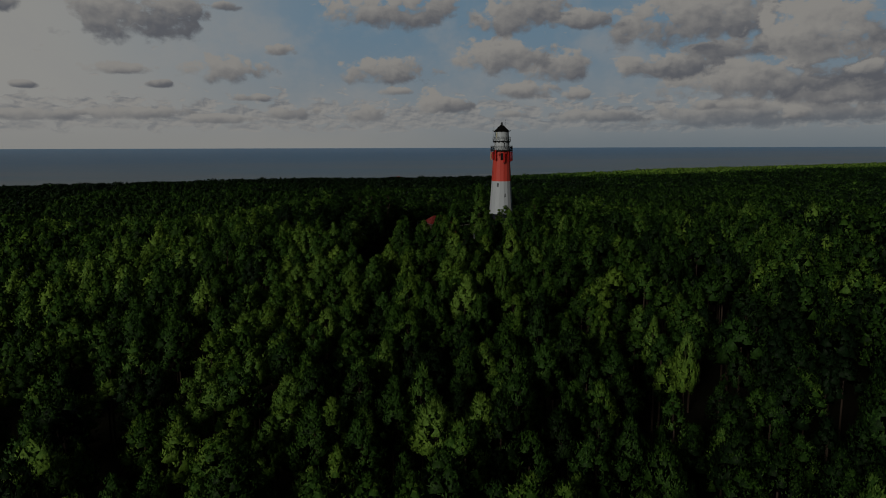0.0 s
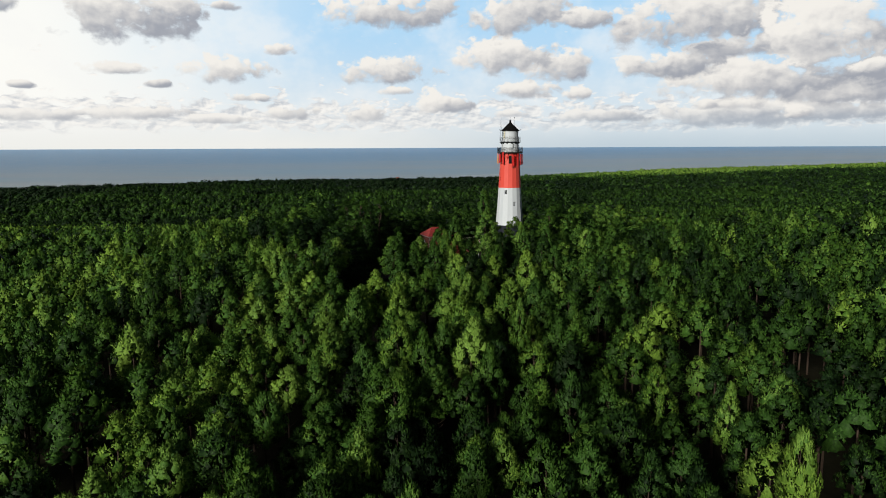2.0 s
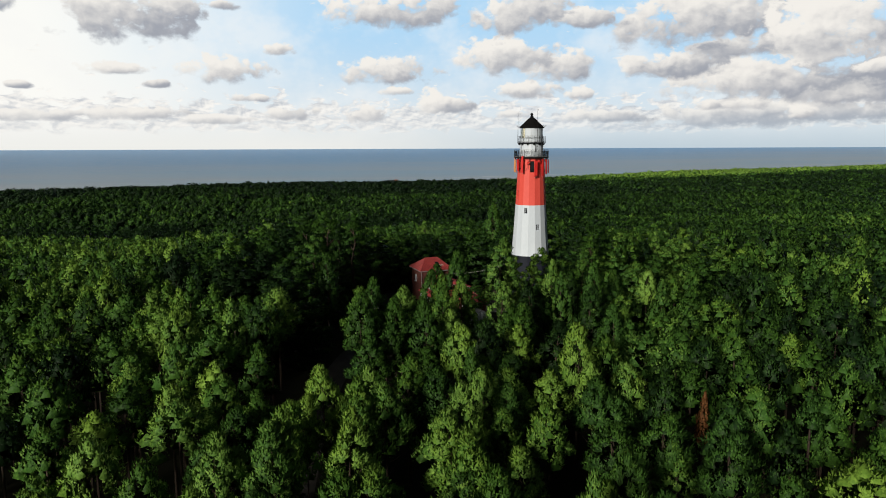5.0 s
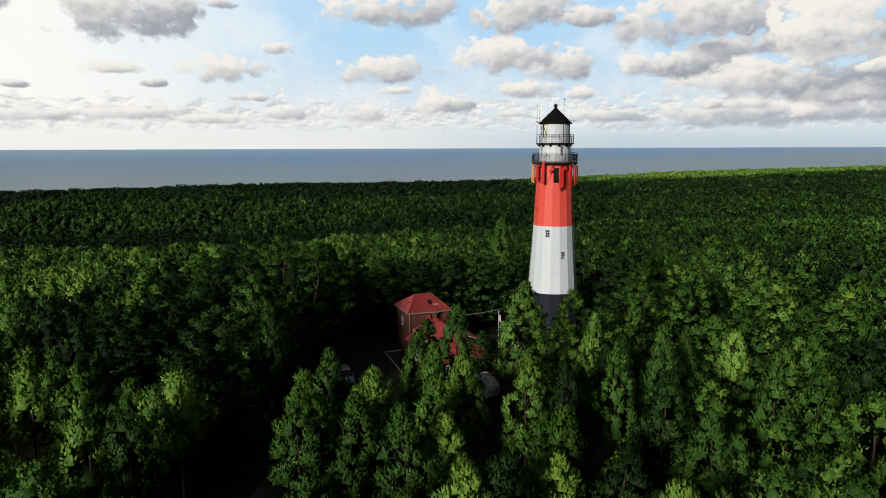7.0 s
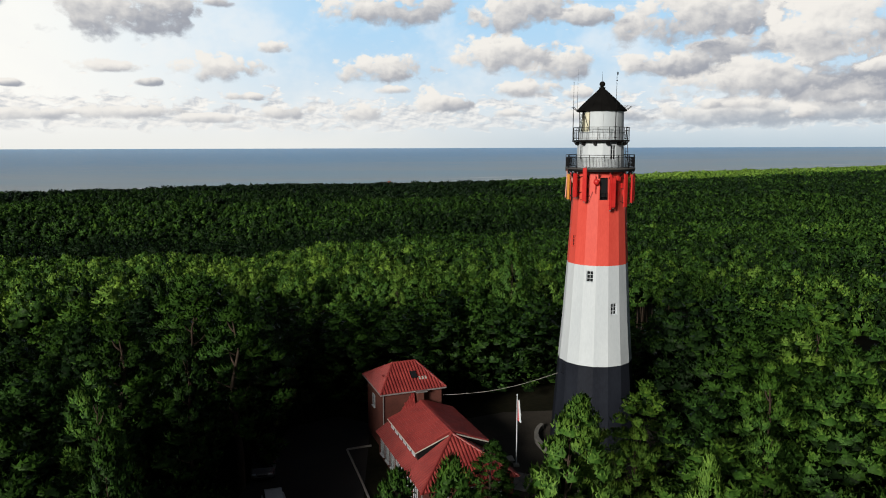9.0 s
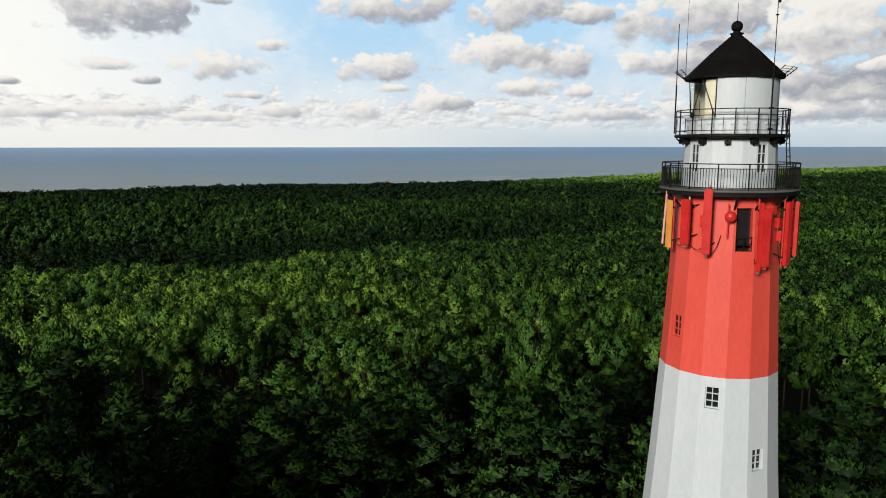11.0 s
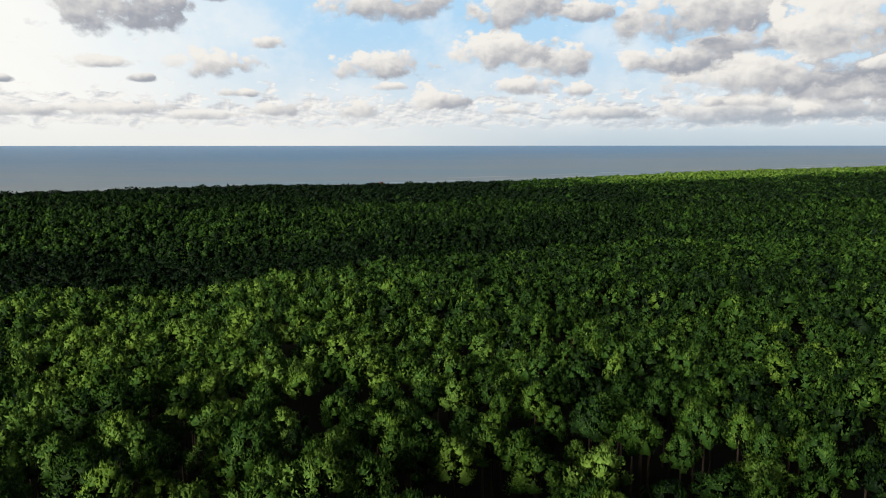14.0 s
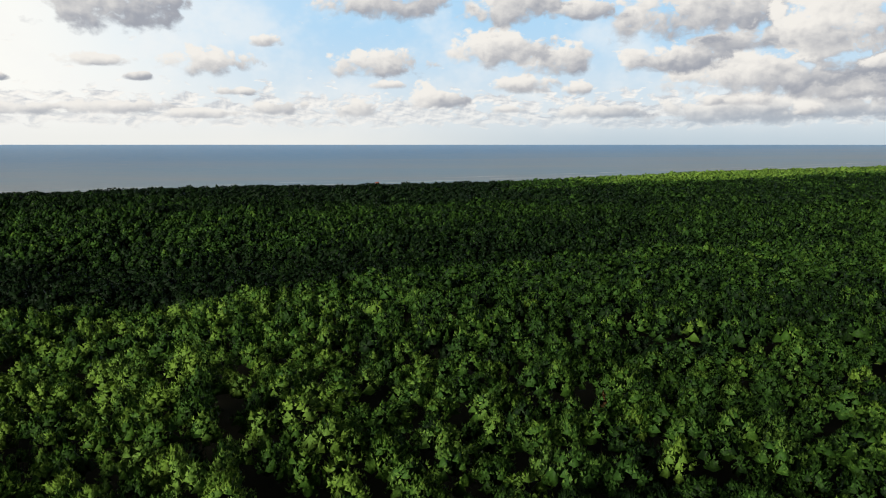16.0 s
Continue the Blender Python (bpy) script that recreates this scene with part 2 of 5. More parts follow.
def cloud_group():
    """One cloud laid over what lies behind it."""
    g = bpy.data.node_groups.new("cloud", "ShaderNodeTree")
    face = g.interface
    for n, kind in (("behind", "NodeSocketColor"), ("az", "NodeSocketFloat"), ("el", "NodeSocketFloat"), ("edge", "NodeSocketFloat"), ("lump", "NodeSocketFloat"),
                    ("a", "NodeSocketFloat"), ("e", "NodeSocketFloat"), ("w", "NodeSocketFloat"), ("h", "NodeSocketFloat"), ("grey", "NodeSocketFloat")):
        face.new_socket(n, in_out="INPUT", socket_type=kind)
    face.new_socket("out", in_out="OUTPUT", socket_type="NodeSocketColor")
    i = g.nodes.new("NodeGroupInput").outputs
    u = calc(g, "DIVIDE", calc(g, "SUBTRACT", i["az"], i["a"]), i["w"])
    v = calc(g, "DIVIDE", calc(g, "SUBTRACT", i["el"], i["e"]), i["h"])
    low = calc(g, "MULTIPLY", calc(g, "MINIMUM", v, 0.0), 1.9)
    vv = calc(g, "ADD", calc(g, "MAXIMUM", v, 0.0), low)
    r2 = calc(g, "ADD", calc(g, "MULTIPLY", u, u), calc(g, "MULTIPLY", vv, vv))
    f = calc(g, "ADD", calc(g, "SUBTRACT", 1.05, r2), i["edge"])
    crisp = span(g, v, -0.5, 0.5, 1.2, 0.5)
    alpha = node(g, "ShaderNodeMapRange", {"interpolation_type": "SMOOTHSTEP"}, i0=f, i1=0.0, i2=crisp, i3=0.0, i4=1.0).outputs[0]
    lit = calc(g, "ADD", calc(g, "ADD", calc(g, "MULTIPLY", v, 1.25), calc(g, "MULTIPLY", u, -0.42)), calc(g, "ADD", i["lump"], calc(g, "MULTIPLY_ADD", i["grey"], -0.80, 0.18)))
    shade = span(g, lit, -0.85, 0.85)
    col = blend(g, shade, (0.36, 0.38, 0.43, 1), (0.90, 0.87, 0.82, 1))
    out = g.nodes.new("NodeGroupOutput")
    g.links.new(blend(g, alpha, i["behind"], col), out.inputs[0])
    return g


def sky_material():
    m, t = material("cloudy_sky")
    m.cycles.emission_sampling = "NONE"
    p = node(t, "ShaderNodeNewGeometry").outputs["Position"]
    s = node(t, "ShaderNodeSeparateXYZ", None, i0=p)
    az = calc(t, "MULTIPLY", calc(t, "ARCTAN2", s.outputs[0], s.outputs[1]), 57.2958)
    away = calc(t, "SQRT", calc(t, "ADD", calc(t, "MULTIPLY", s.outputs[0], s.outputs[0]), calc(t, "MULTIPLY", s.outputs[1], s.outputs[1])))
    el = calc(t, "MULTIPLY", calc(t, "ARCTAN2", calc(t, "SUBTRACT", s.outputs[2], 27.0), away), 57.2958)
    uv = node(t, "ShaderNodeCombineXYZ", None, i0=az, i1=calc(t, "MULTIPLY", el, 1.3), i2=0.0).outputs[0]
    n1 = fbm(t, uv, 0.34, 8.0, 0.56, 0.4)
    n2 = fbm(t, node(t, "ShaderNodeMapping", None, Vector=uv, Location=(31, 17, 3)).outputs[0], 0.5, 4.0, 0.5, 0.2)
    bent = node(t, "ShaderNodeVectorMath", {"operation": "ADD"}, i0=uv, i1=node(t, "ShaderNodeCombineXYZ", None, i0=calc(t, "MULTIPLY", n1, 1.6), i1=calc(t, "MULTIPLY", n2, 1.6), i2=0.0).outputs[0]).outputs[0]

    def billow(shift):
        q = node(t, "ShaderNodeMapping", None, Vector=bent, Location=shift).outputs[0]
        out = 0.0
        for scale, gain in ((0.50, 0.62), (1.15, 0.26), (2.8, 0.10)):
            vo = t.nodes.new("ShaderNodeTexVoronoi")
            vo.feature, vo.voronoi_dimensions = "SMOOTH_F1", "2D"
            t.links.new(q, vo.inputs["Vector"])
            vo.inputs["Scale"].default_value, vo.inputs["Smoothness"].default_value = scale, 0.5
            d = vo.outputs["Distance"]
            out = calc(t, "ADD", out, calc(t, "MULTIPLY", calc(t, "SUBTRACT", 1.0, calc(t, "MULTIPLY", calc(t, "MULTIPLY", d, d), 1.6)), gain))
        return out

    fine = fbm(t, node(t, "ShaderNodeMapping", None, Vector=uv, Location=(7, 41, 0)).outputs[0], 1.15, 6.0, 0.55, 0.3)
    heap, heap_lit = billow((0, 0, 0)), billow((-0.22, 0.34, 0))
    edge = calc(t, "ADD", calc(t, "ADD", calc(t, "MULTIPLY_ADD", n1, 3.2, -1.62), calc(t, "MULTIPLY_ADD", fine, 1.7, -0.85)), calc(t, "MULTIPLY_ADD", heap, 1.0, -0.62))
    lump = calc(t, "ADD", calc(t, "MULTIPLY", calc(t, "SUBTRACT", heap, heap_lit), 0.7), calc(t, "ADD", calc(t, "MULTIPLY_ADD", n2, 1.1, -0.55), calc(t, "MULTIPLY_ADD", fine, 0.9, -0.45)))
    high = span(t, el, 0.3, 9.5)
    col = blend(t, high, (0.74, 0.80, 0.83, 1), (0.44, 0.69, 0.92, 1))
    warm = span(t, az, -6.0, -31.0)
    col = blend(t, calc(t, "MULTIPLY", warm, 0.95), col, (1.0, 0.985, 0.93, 1))
    veil = calc(t, "MULTIPLY", span(t, fbm(t, uv, 0.16, 4.0, 0.6), 0.42, 0.68), 0.5)
    col = blend(t, veil, col, (0.93, 0.93, 0.91, 1))
    row = node(t, "ShaderNodeMapping", None, Vector=uv, Scale=(0.75, 1.25, 1)).outputs[0]
    puff = fbm(t, row, 0.9, 7.0, 0.55, 0.3)
    puff_up = fbm(t, node(t, "ShaderNodeMapping", None, Vector=row, Location=(0.12, -0.22, 0)).outputs[0], 0.9, 5.0, 0.5, 0.3)
    zone = calc(t, "MULTIPLY", span(t, el, 0.5, 1.6), span(t, el, 5.2, 2.0))
    thick = span(t, calc(t, "MULTIPLY_ADD", zone, 0.29, puff), 0.65, 0.76)
    tone = span(t, calc(t, "MULTIPLY_ADD", calc(t, "SUBTRACT", puff, puff_up), 2.2, 0.5), 0.1, 0.8)
    col = blend(t, calc(t, "MULTIPLY", thick, 0.85), col, blend(t, tone, (0.50, 0.53, 0.58, 1), (0.97, 0.94, 0.89, 1)))
    group = cloud_group()
    for number, (a, e, w, h, grey) in enumerate(CLOUDS_FAR + CLOUDS_MID + CLOUDS_NEAR + CLOUDS_HIGH):
        c = t.nodes.new("ShaderNodeGroup")
        c.node_tree = group
        for key, value in (("behind", col), ("az", az), ("el", el), ("edge", edge), ("lump", lump)):
            t.links.new(value, c.inputs[key])
        for key, value in (("a", a), ("e", e - 0.18 * h), ("w", w * 0.94), ("h", h), ("grey", grey)):
            c.inputs[key].default_value = value
        col = c.outputs[0]
        if number == len(CLOUDS_FAR) - 1:
            haze = span(t, el, 3.4, 0.2)
            col = blend(t, calc(t, "MULTIPLY", haze, 0.5), col, blend(t, span(t, az, -12.0, 14.0), (0.82, 0.83, 0.82, 1), (0.56, 0.66, 0.74, 1)))
    low = span(t, el, 1.6, -0.3)
    col = blend(t, calc(t, "MULTIPLY", low, 0.75), col, blend(t, span(t, az, -12.0, 14.0), (0.86, 0.86, 0.82, 1), (0.50, 0.60, 0.67, 1)))
    em = node(t, "ShaderNodeEmission", None, Color=col, Strength=1.0)
    finish(t, em.outputs[0])
    return m


M_SKY = sky_material()


# ---- building helpers ----
class Shape:
    """Collects faces for one mesh."""

    def __init__(self):
        self.v, self.f = [], []

    def quad(self, *p):
        k = len(self.v)
        self.v += [tuple(q) for q in p]
        self.f.append(tuple(range(k, k + len(p))))
        return self

    def box(self, c, size, turn=None, bevel=0.0):
        sx, sy, sz = (s / 2 for s in size)
        m = turn or Matrix.Identity(3)
        if bevel > 0:
            b = bm_box(size, bevel)
            k = len(self.v)
            for q in b.verts:
                self.v.append(tuple(Vector(c) + m @ q.co))
            for q in b.faces:
                self.f.append(tuple(k + w.index for w in q.verts))
            b.free()
            return self
        k = len(self.v)
        for x, y, z in ((-1, -1, -1), (1, -1, -1), (1, 1, -1), (-1, 1, -1), (-1, -1, 1), (1, -1, 1), (1, 1, 1), (-1, 1, 1)):
            self.v.append(tuple(Vector(c) + m @ Vector((x * sx, y * sy, z * sz))))
        for q in ((3, 2, 1, 0), (4, 5, 6, 7), (0, 1, 5, 4), (1, 2, 6, 5), (2, 3, 7, 6), (3, 0, 4, 7)):
            self.f.append(tuple(k + w for w in q))
        return self

    def rod(self, a, b, ra, rb=None, n=8, caps=True):
        rb = ra if rb is None else rb
        a, b = Vector(a), Vector(b)
        q = (b - a).to_track_quat("Z", "Y").to_matrix()
        k = len(self.v)
        for p, r in ((a, ra), (b, rb)):
            for j in range(n):
                w = 2 * math.pi * j / n
                self.v.append(tuple(p + q @ Vector((r * math.cos(w), r * math.sin(w), 0))))
        for j in range(n):
            self.f.append((k + j, k + (j + 1) % n, k + n + (j + 1) % n, k + n + j))
        if caps:
            self.f.append(tuple(range(k + n - 1, k - 1, -1)))
            self.f.append(tuple(range(k + n, k + 2 * n)))
        return self

    def lathe(self, rings, n=48, c=(0, 0, 0), start=0.0):
        """Rings of (radius, z), swept round the upright axis."""
        k = len(self.v)
        for r, z in rings:
            for j in range(n):
                w = start + 2 * math.pi * j / n
                self.v.append((c[0] + r * math.cos(w), c[1] + r * math.sin(w), c[2] + z))
        for i in range(len(rings) - 1):
            for j in range(n):
                a, b = k + i * n, k + (i + 1) * n
                self.f.append((a + j, a + (j + 1) % n, b + (j + 1) % n, b + j))
        return self

    def hoop(self, r, z, thick, n=64, c=(0, 0), arc=(0.0, 360.0)):
        """A rail of square section bent round the upright axis."""
        full = arc[1] - arc[0] >= 359.9
        k, count = len(self.v), n if full else n + 1
        for j in range(count):
            w = radians(arc[0] + (arc[1] - arc[0]) * j / n)
            for dr, dz in ((-1, -1), (1, -1), (1, 1), (-1, 1)):
                rr = r + dr * thick / 2
                self.v.append((c[0] + rr * math.cos(w), c[1] + rr * math.sin(w), z + dz * thick / 2))
        for j in range(n):
            a, b = k + 4 * j, k + 4 * ((j + 1) % count)
            for s in range(4):
                self.f.append((a + s, b + s, b + (s + 1) % 4, a + (s + 1) % 4))
        return self

    def mesh(self, name, mat, smooth=False):
        me = bpy.data.meshes.new(name)
        me.from_pydata(self.v, [], self.f)
        me.materials.append(mat)
        if smooth:
            for q in me.polygons:
                q.use_smooth = True
        me.update()
        return me


def bm_box(size, bevel):
    b = bmesh.new()
    bmesh.ops.create_cube(b, size=1.0)
    bmesh.ops.scale(b, vec=size, verts=b.verts)
    bmesh.ops.bevel(b, geom=list(b.edges), offset=bevel, segments=2, affect="EDGES")
    b.verts.ensure_lookup_table()
    b.verts.index_update()
    return b


def part(name, shape, mat, parent=None, label="", smooth=False):
    """Links a shape or a mesh as one object under a thing or a part."""
    me = shape.mesh(name, mat, smooth) if isinstance(shape, Shape) else shape
    ob = new(name, me)
    ob.parent = parent
    return tagged(ob, label)


def thing(name, label, category, group="", at=(0, 0, 0), turn=0.0):
    ob = new(name)
    ob.empty_display_size = 0.3
    ob.matrix_world = pose(*at, 0, 0, turn)
    return tagged(ob, label, category, group)


def polar(r, angle, z, c=(0.0, 0.0)):
    return Vector((c[0] + r * math.cos(radians(angle)), c[1] + r * math.sin(radians(angle)), z))


# ---- the land ----
PROFILE_Y = [-6000, -100, 40, 78, 100, 118, 145, 160, 178, 205, 222, 238, 250, 270, 286, 302, 334, 354, 410, 450, 486, 505, 540, 700, 900, 6000]
PROFILE_Z = [-20, -12, -11, -8.4, -6.6, -4.2, -2.6, -1.2, 0, 0, -1.8, -4.5, -7.5, -10.5, -13, -15.4, -18.6, -20.6, -24.3, -27, -29.8, -31.2, -36, -34, -33, -33]
# how much lower the dune lies to its two sides
SIDE_Y = [-100, 60, 106, 131, 176, 208, 240, 286, 330, 429, 540, 650]
SIDE_WEST = [-1, -2, -4, -4, -7.5, -6.5, -5, -2.8, -2, -5, -4, 0]
SIDE_EAST = [-1, -1, -1.5, -2.2, -1.6, -2.5, -2.5, -1, 1.5, 0.5, 0, 0]
_yy = np.arange(-6000, 6000, 4.0)
_zz = np.convolve(np.pad(np.interp(_yy, PROFILE_Y, PROFILE_Z), 4, mode="edge"), np.ones(9) / 9, mode="valid")


def step(x, lo, hi):
    t = np.clip((x - lo) / (hi - lo), 0, 1)
    return t * t * (3 - 2 * t)


def waves(x, y, size, seed):
    """Cheap smooth relief between -1 and 1."""
    r = np.random.RandomState(seed)
    out = 0
    for _ in range(5):
        a, k, ph = r.uniform(0, 6.28), r.uniform(0.6, 1.6) / size, r.uniform(0, 6.28)
        out = out + np.sin((x * np.cos(a) + y * np.sin(a)) * k * 6.28 + ph)
    return out / 5


def coast(x, y):
    """Metres of land left before the shore."""
    return (1150 + 0.6 * x + 18 * np.sin(x / 170.0) - y) * 0.857


def ground(x, y):
    x, y = np.asarray(x, float), np.asarray(y, float)
    z = np.interp(y, _yy, _zz)
    z = z + np.interp(y, SIDE_Y, SIDE_WEST) * step(x, -28, -85) + np.interp(y, SIDE_Y, SIDE_EAST) * step(x, 38, 95)
    z = z - 2 * step(x, 110, 230) * step(y, 600, 450) + 1.0 * waves(x, y, 90, 3) * step(np.hypot(x - 3, y - 190), 25, 60)
    z = z + (3.0 * step(x, -60, -250) + 3.5 * step(x, 120, -180)) * step(y, 600, 800) + (2.2 * waves(x, y, 260, 5) + 1.5 * waves(x, y, 95, 6)) * step(y, 380, 560) * step(coast(x, y), 60, 200)
    yard = step(np.hypot((x - 2) / 1.15, y - 189), 30, 17)
    z = z * (1 - yard)
    d = coast(x, y)
    z = np.where(d < 150, z + (-41.0 - z) * step(d, 60, 12) - 6 * step(d, 12, -60), z)
    return z


def grid_lines(lo, hi, fine_lo, fine_hi, fine, n_out):
    a = fine_lo - (fine_lo - lo) * (np.linspace(1, 0, n_out + 1)[:-1]) ** 2
    b = fine_hi + (hi - fine_hi) * (np.linspace(0, 1, n_out + 1)[1:]) ** 2
    return np.concatenate([a, np.arange(fine_lo, fine_hi + 0.1, fine), b])


def sheet(name, X, Y, Z, mat):
    ny, nx = X.shape
    me = bpy.data.meshes.new(name)
    v = np.stack([X, Y, Z], -1).reshape(-1, 3)
    i = np.arange(nx * ny).reshape(ny, nx)
    q = np.stack([i[:-1, :-1], i[:-1, 1:], i[1:, 1:], i[1:, :-1]], -1).reshape(-1, 4)
    fill(me, v, q)
    me.materials.append(mat)
    me.polygons.foreach_set("use_smooth", np.ones(len(q), bool))
    return me


def fill(me, v, q):
    """Fast mesh from arrays of points and quads."""
    me.vertices.add(len(v))
    me.vertices.foreach_set("co", np.ascontiguousarray(v, np.float32).ravel())
    me.loops.add(q.size)
    me.loops.foreach_set("vertex_index", np.ascontiguousarray(q, np.int32).ravel())
    me.polygons.add(len(q))
    me.polygons.foreach_set("loop_start", np.arange(0, q.size, q.shape[1], dtype=np.int32))
    me.update(calc_edges=True)


gx = grid_lines(-4700, 4700, -120, 120, 5.0, 70)
gy = grid_lines(-4700, 2600, -20, 360, 5.0, 70)
GX, GY = np.meshgrid(gx, gy)
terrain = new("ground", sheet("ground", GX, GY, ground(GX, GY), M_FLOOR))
tagged(terrain, "dune ground covered with dark needle litter and moss", "ground", kind="structure")

SEA_Z = -42.0
sx = np.linspace(-4400, 4400, 89)
sy = np.concatenate([np.linspace(-1900, 1500, 60), np.linspace(1560, 4855, 60)])
SX, SY = np.meshgrid(sx, sy)
SZ = SEA_Z + 46.2 * np.clip((SY - 1500) / 3350, 0, 1) ** 1.5
sea = new("water", sheet("water", SX, SY, SZ, M_SEA))
tagged(sea, "grey-blue sea with small white breakers near the shore", "sea", kind="structure")

BX, BZ = np.meshgrid(np.linspace(-4400, 4400, 45), np.linspace(-70, 1750, 12))
backdrop = new("backdrop", sheet("backdrop", BX, np.full_like(BX, 4850.0), BZ, M_SKY))
tagged(backdrop, "pale blue evening sky with scattered grey-white cumulus clouds", "sky", kind="structure")


# ---- the lighthouse ----
LX, LY = 15.66, 194.71
TOWER_Z = [0.0, 3.0, 8.25, 12.5, 17.1, 20.5, 23.0, 25.4]
TOWER_R = [3.95, 3.70, 3.32, 2.98, 2.69, 2.50, 2.38, 2.28]
FACES, FACE_0 = 16, -115.0


def band(z0, z1, levels, radii, faces, first, windows=()):
    """An upright many-sided wall with real openings. windows: (facet angle, middle z, width, height)."""
    s = Shape()
    half = 180.0 / faces

    def at(k, u, z, inset=0.0):
        r = float(np.interp(z, levels, radii))
        a = first + 360.0 / faces * k
        p, q = polar(r, a - half, z), polar(r, a + half, z)
        return p.lerp(q, (u + 1) / 2) - polar(inset, a, 0.0)

    for k in range(faces):
        a = first + 360.0 / faces * k
        holes = [w for w in windows if abs((w[0] - a + 180) % 360 - 180) < half and z0 < w[1] - w[3] / 2 and w[1] + w[3] / 2 < z1]
        zs = sorted({z0, z1, *[z for z in levels if z0 < z < z1], *[w[1] - w[3] / 2 for w in holes], *[w[1] + w[3] / 2 for w in holes]})
        for lo, hi in zip(zs, zs[1:]):
            hole = [w for w in holes if w[1] - w[3] / 2 < (lo + hi) / 2 < w[1] + w[3] / 2]
            if not hole:
                s.quad(at(k, -1, lo), at(k, 1, lo), at(k, 1, hi), at(k, -1, hi))
                continue
            r = float(np.interp(hole[0][1], levels, radii)) * math.sin(radians(half))
            e = hole[0][2] / 2 / r
            s.quad(at(k, -1, lo), at(k, -e, lo), at(k, -e, hi), at(k, -1, hi))
            s.quad(at(k, e, lo), at(k, 1, lo), at(k, 1, hi), at(k, e, hi))
            d = 0.32
            s.quad(at(k, -e, lo), at(k, -e, lo, d), at(k, -e, hi, d), at(k, -e, hi))
            s.quad(at(k, e, lo, d), at(k, e, lo), at(k, e, hi), at(k, e, hi, d))
            s.quad(at(k, -e, lo), at(k, e, lo), at(k, e, lo, d), at(k, -e, lo, d))
            s.quad(at(k, -e, hi, d), at(k, e, hi, d), at(k, e, hi), at(k, -e, hi))
    return s


def tower_window(parent, angle, z, w, h, r, frame_mat, rows=3, cols=2, inset=0.13):
    """Frame with bars and a dark pane, set back in its opening."""
    turn = Matrix.Rotation(radians(angle + 90), 3, "Z")
    c = polar(r - inset, angle, z)
    fr = Shape()
    t = 0.055
    for dx in (-w / 2 + t / 2, w / 2 - t / 2):
        fr.box(c + turn @ Vector((dx, 0, 0)), (t, 0.07, h), turn)
    for dz in (-h / 2 + t / 2, h / 2 - t / 2):
        fr.box(c + Vector((0, 0, dz)), (w - 2 * t, 0.07, t), turn)
    for i in range(1, cols):
        fr.box(c + turn @ Vector((-w / 2 + w * i / cols, 0, 0)), (0.035, 0.06, h - 2 * t), turn)
    for j in range(1, rows):
        for i in range(cols):
            fr.box(c + turn @ Vector((-w / 2 + w * (i + 0.5) / cols, 0, -h / 2 + h * j / rows)), (w / cols - 0.04, 0.06, 0.035), turn)
    win = part("window", fr, frame_mat, parent, "small barred tower window")
    pn = Shape().box(c + turn @ Vector((0, 0.05, 0)), (w, 0.02, h), turn)
    part("pane", pn, M_GLASS, win, "dark window pane")
    return win


light_house = thing("lighthouse", "many-sided lighthouse banded black, white and red with black lantern roof", "lighthouse", at=(LX, LY, 0))


def tower_radius(z):
    return float(np.interp(z, TOWER_Z, TOWER_R)) * math.cos(radians(180.0 / FACES))


WINDOWS = [(-160.0, 7.5, 0.62, 1.0, M_BLACK), (-115.0, 4.7, 0.62, 1.0, M_BLACK), (-70.0, 13.3, 0.62, 1.02, M_WHITE), (-115.0, 16.15, 0.62, 1.02, M_WHITE), (-160.0, 19.1, 0.62, 1.02, M_RED)]
WIN_ALL = [w[:4] for w in WINDOWS] + [(-92.5, 23.75, 0.70, 1.9)]
part("black_band", band(-0.4, 8.25, [-0.4] + TOWER_Z[1:], TOWER_R, FACES, FACE_0, WIN_ALL), M_BLACK, light_house, "black painted lower band")
part("white_band", band(8.25, 17.1, TOWER_Z, TOWER_R, FACES, FACE_0, WIN_ALL), M_WHITE, light_house, "white painted middle band")
part("red_band", band(17.1, 25.4, TOWER_Z, TOWER_R, FACES, FACE_0, WIN_ALL), M_RED, light_house, "red painted upper band")
for a, z, w, h, mat in WINDOWS:
    tower_window(light_house, a, z, w, h, tower_radius(z), mat)
# open doorway under the gallery: dark sheet for its unlit inside, low grille
hatch = part("hatchway", Shape().box(polar(tower_radius(23.7) - 0.30, -92.5, 23.75), (0.70, 0.04, 1.9), Matrix.Rotation(radians(-2.5), 3, "Z")), M_GLASS, light_house, "hatchway backed by a dark sheet for its unlit inside")
grille = Shape()
turn = Matrix.Rotation(radians(-2.5), 3, "Z")
for dz in (-0.92, -0.62, -0.32):
    grille.box(polar(tower_radius(23.3) + 0.01, -92.5, 23.75 + dz), (0.72, 0.03, 0.03), turn)
for dx in (-0.34, 0.0, 0.34):
    grille.box(polar(tower_radius(23.3) + 0.01, -92.5, 23.1) + turn @ Vector((dx, 0, 0)), (0.03, 0.03, 0.62), turn)
part("grille", grille, M_IRON, hatch)

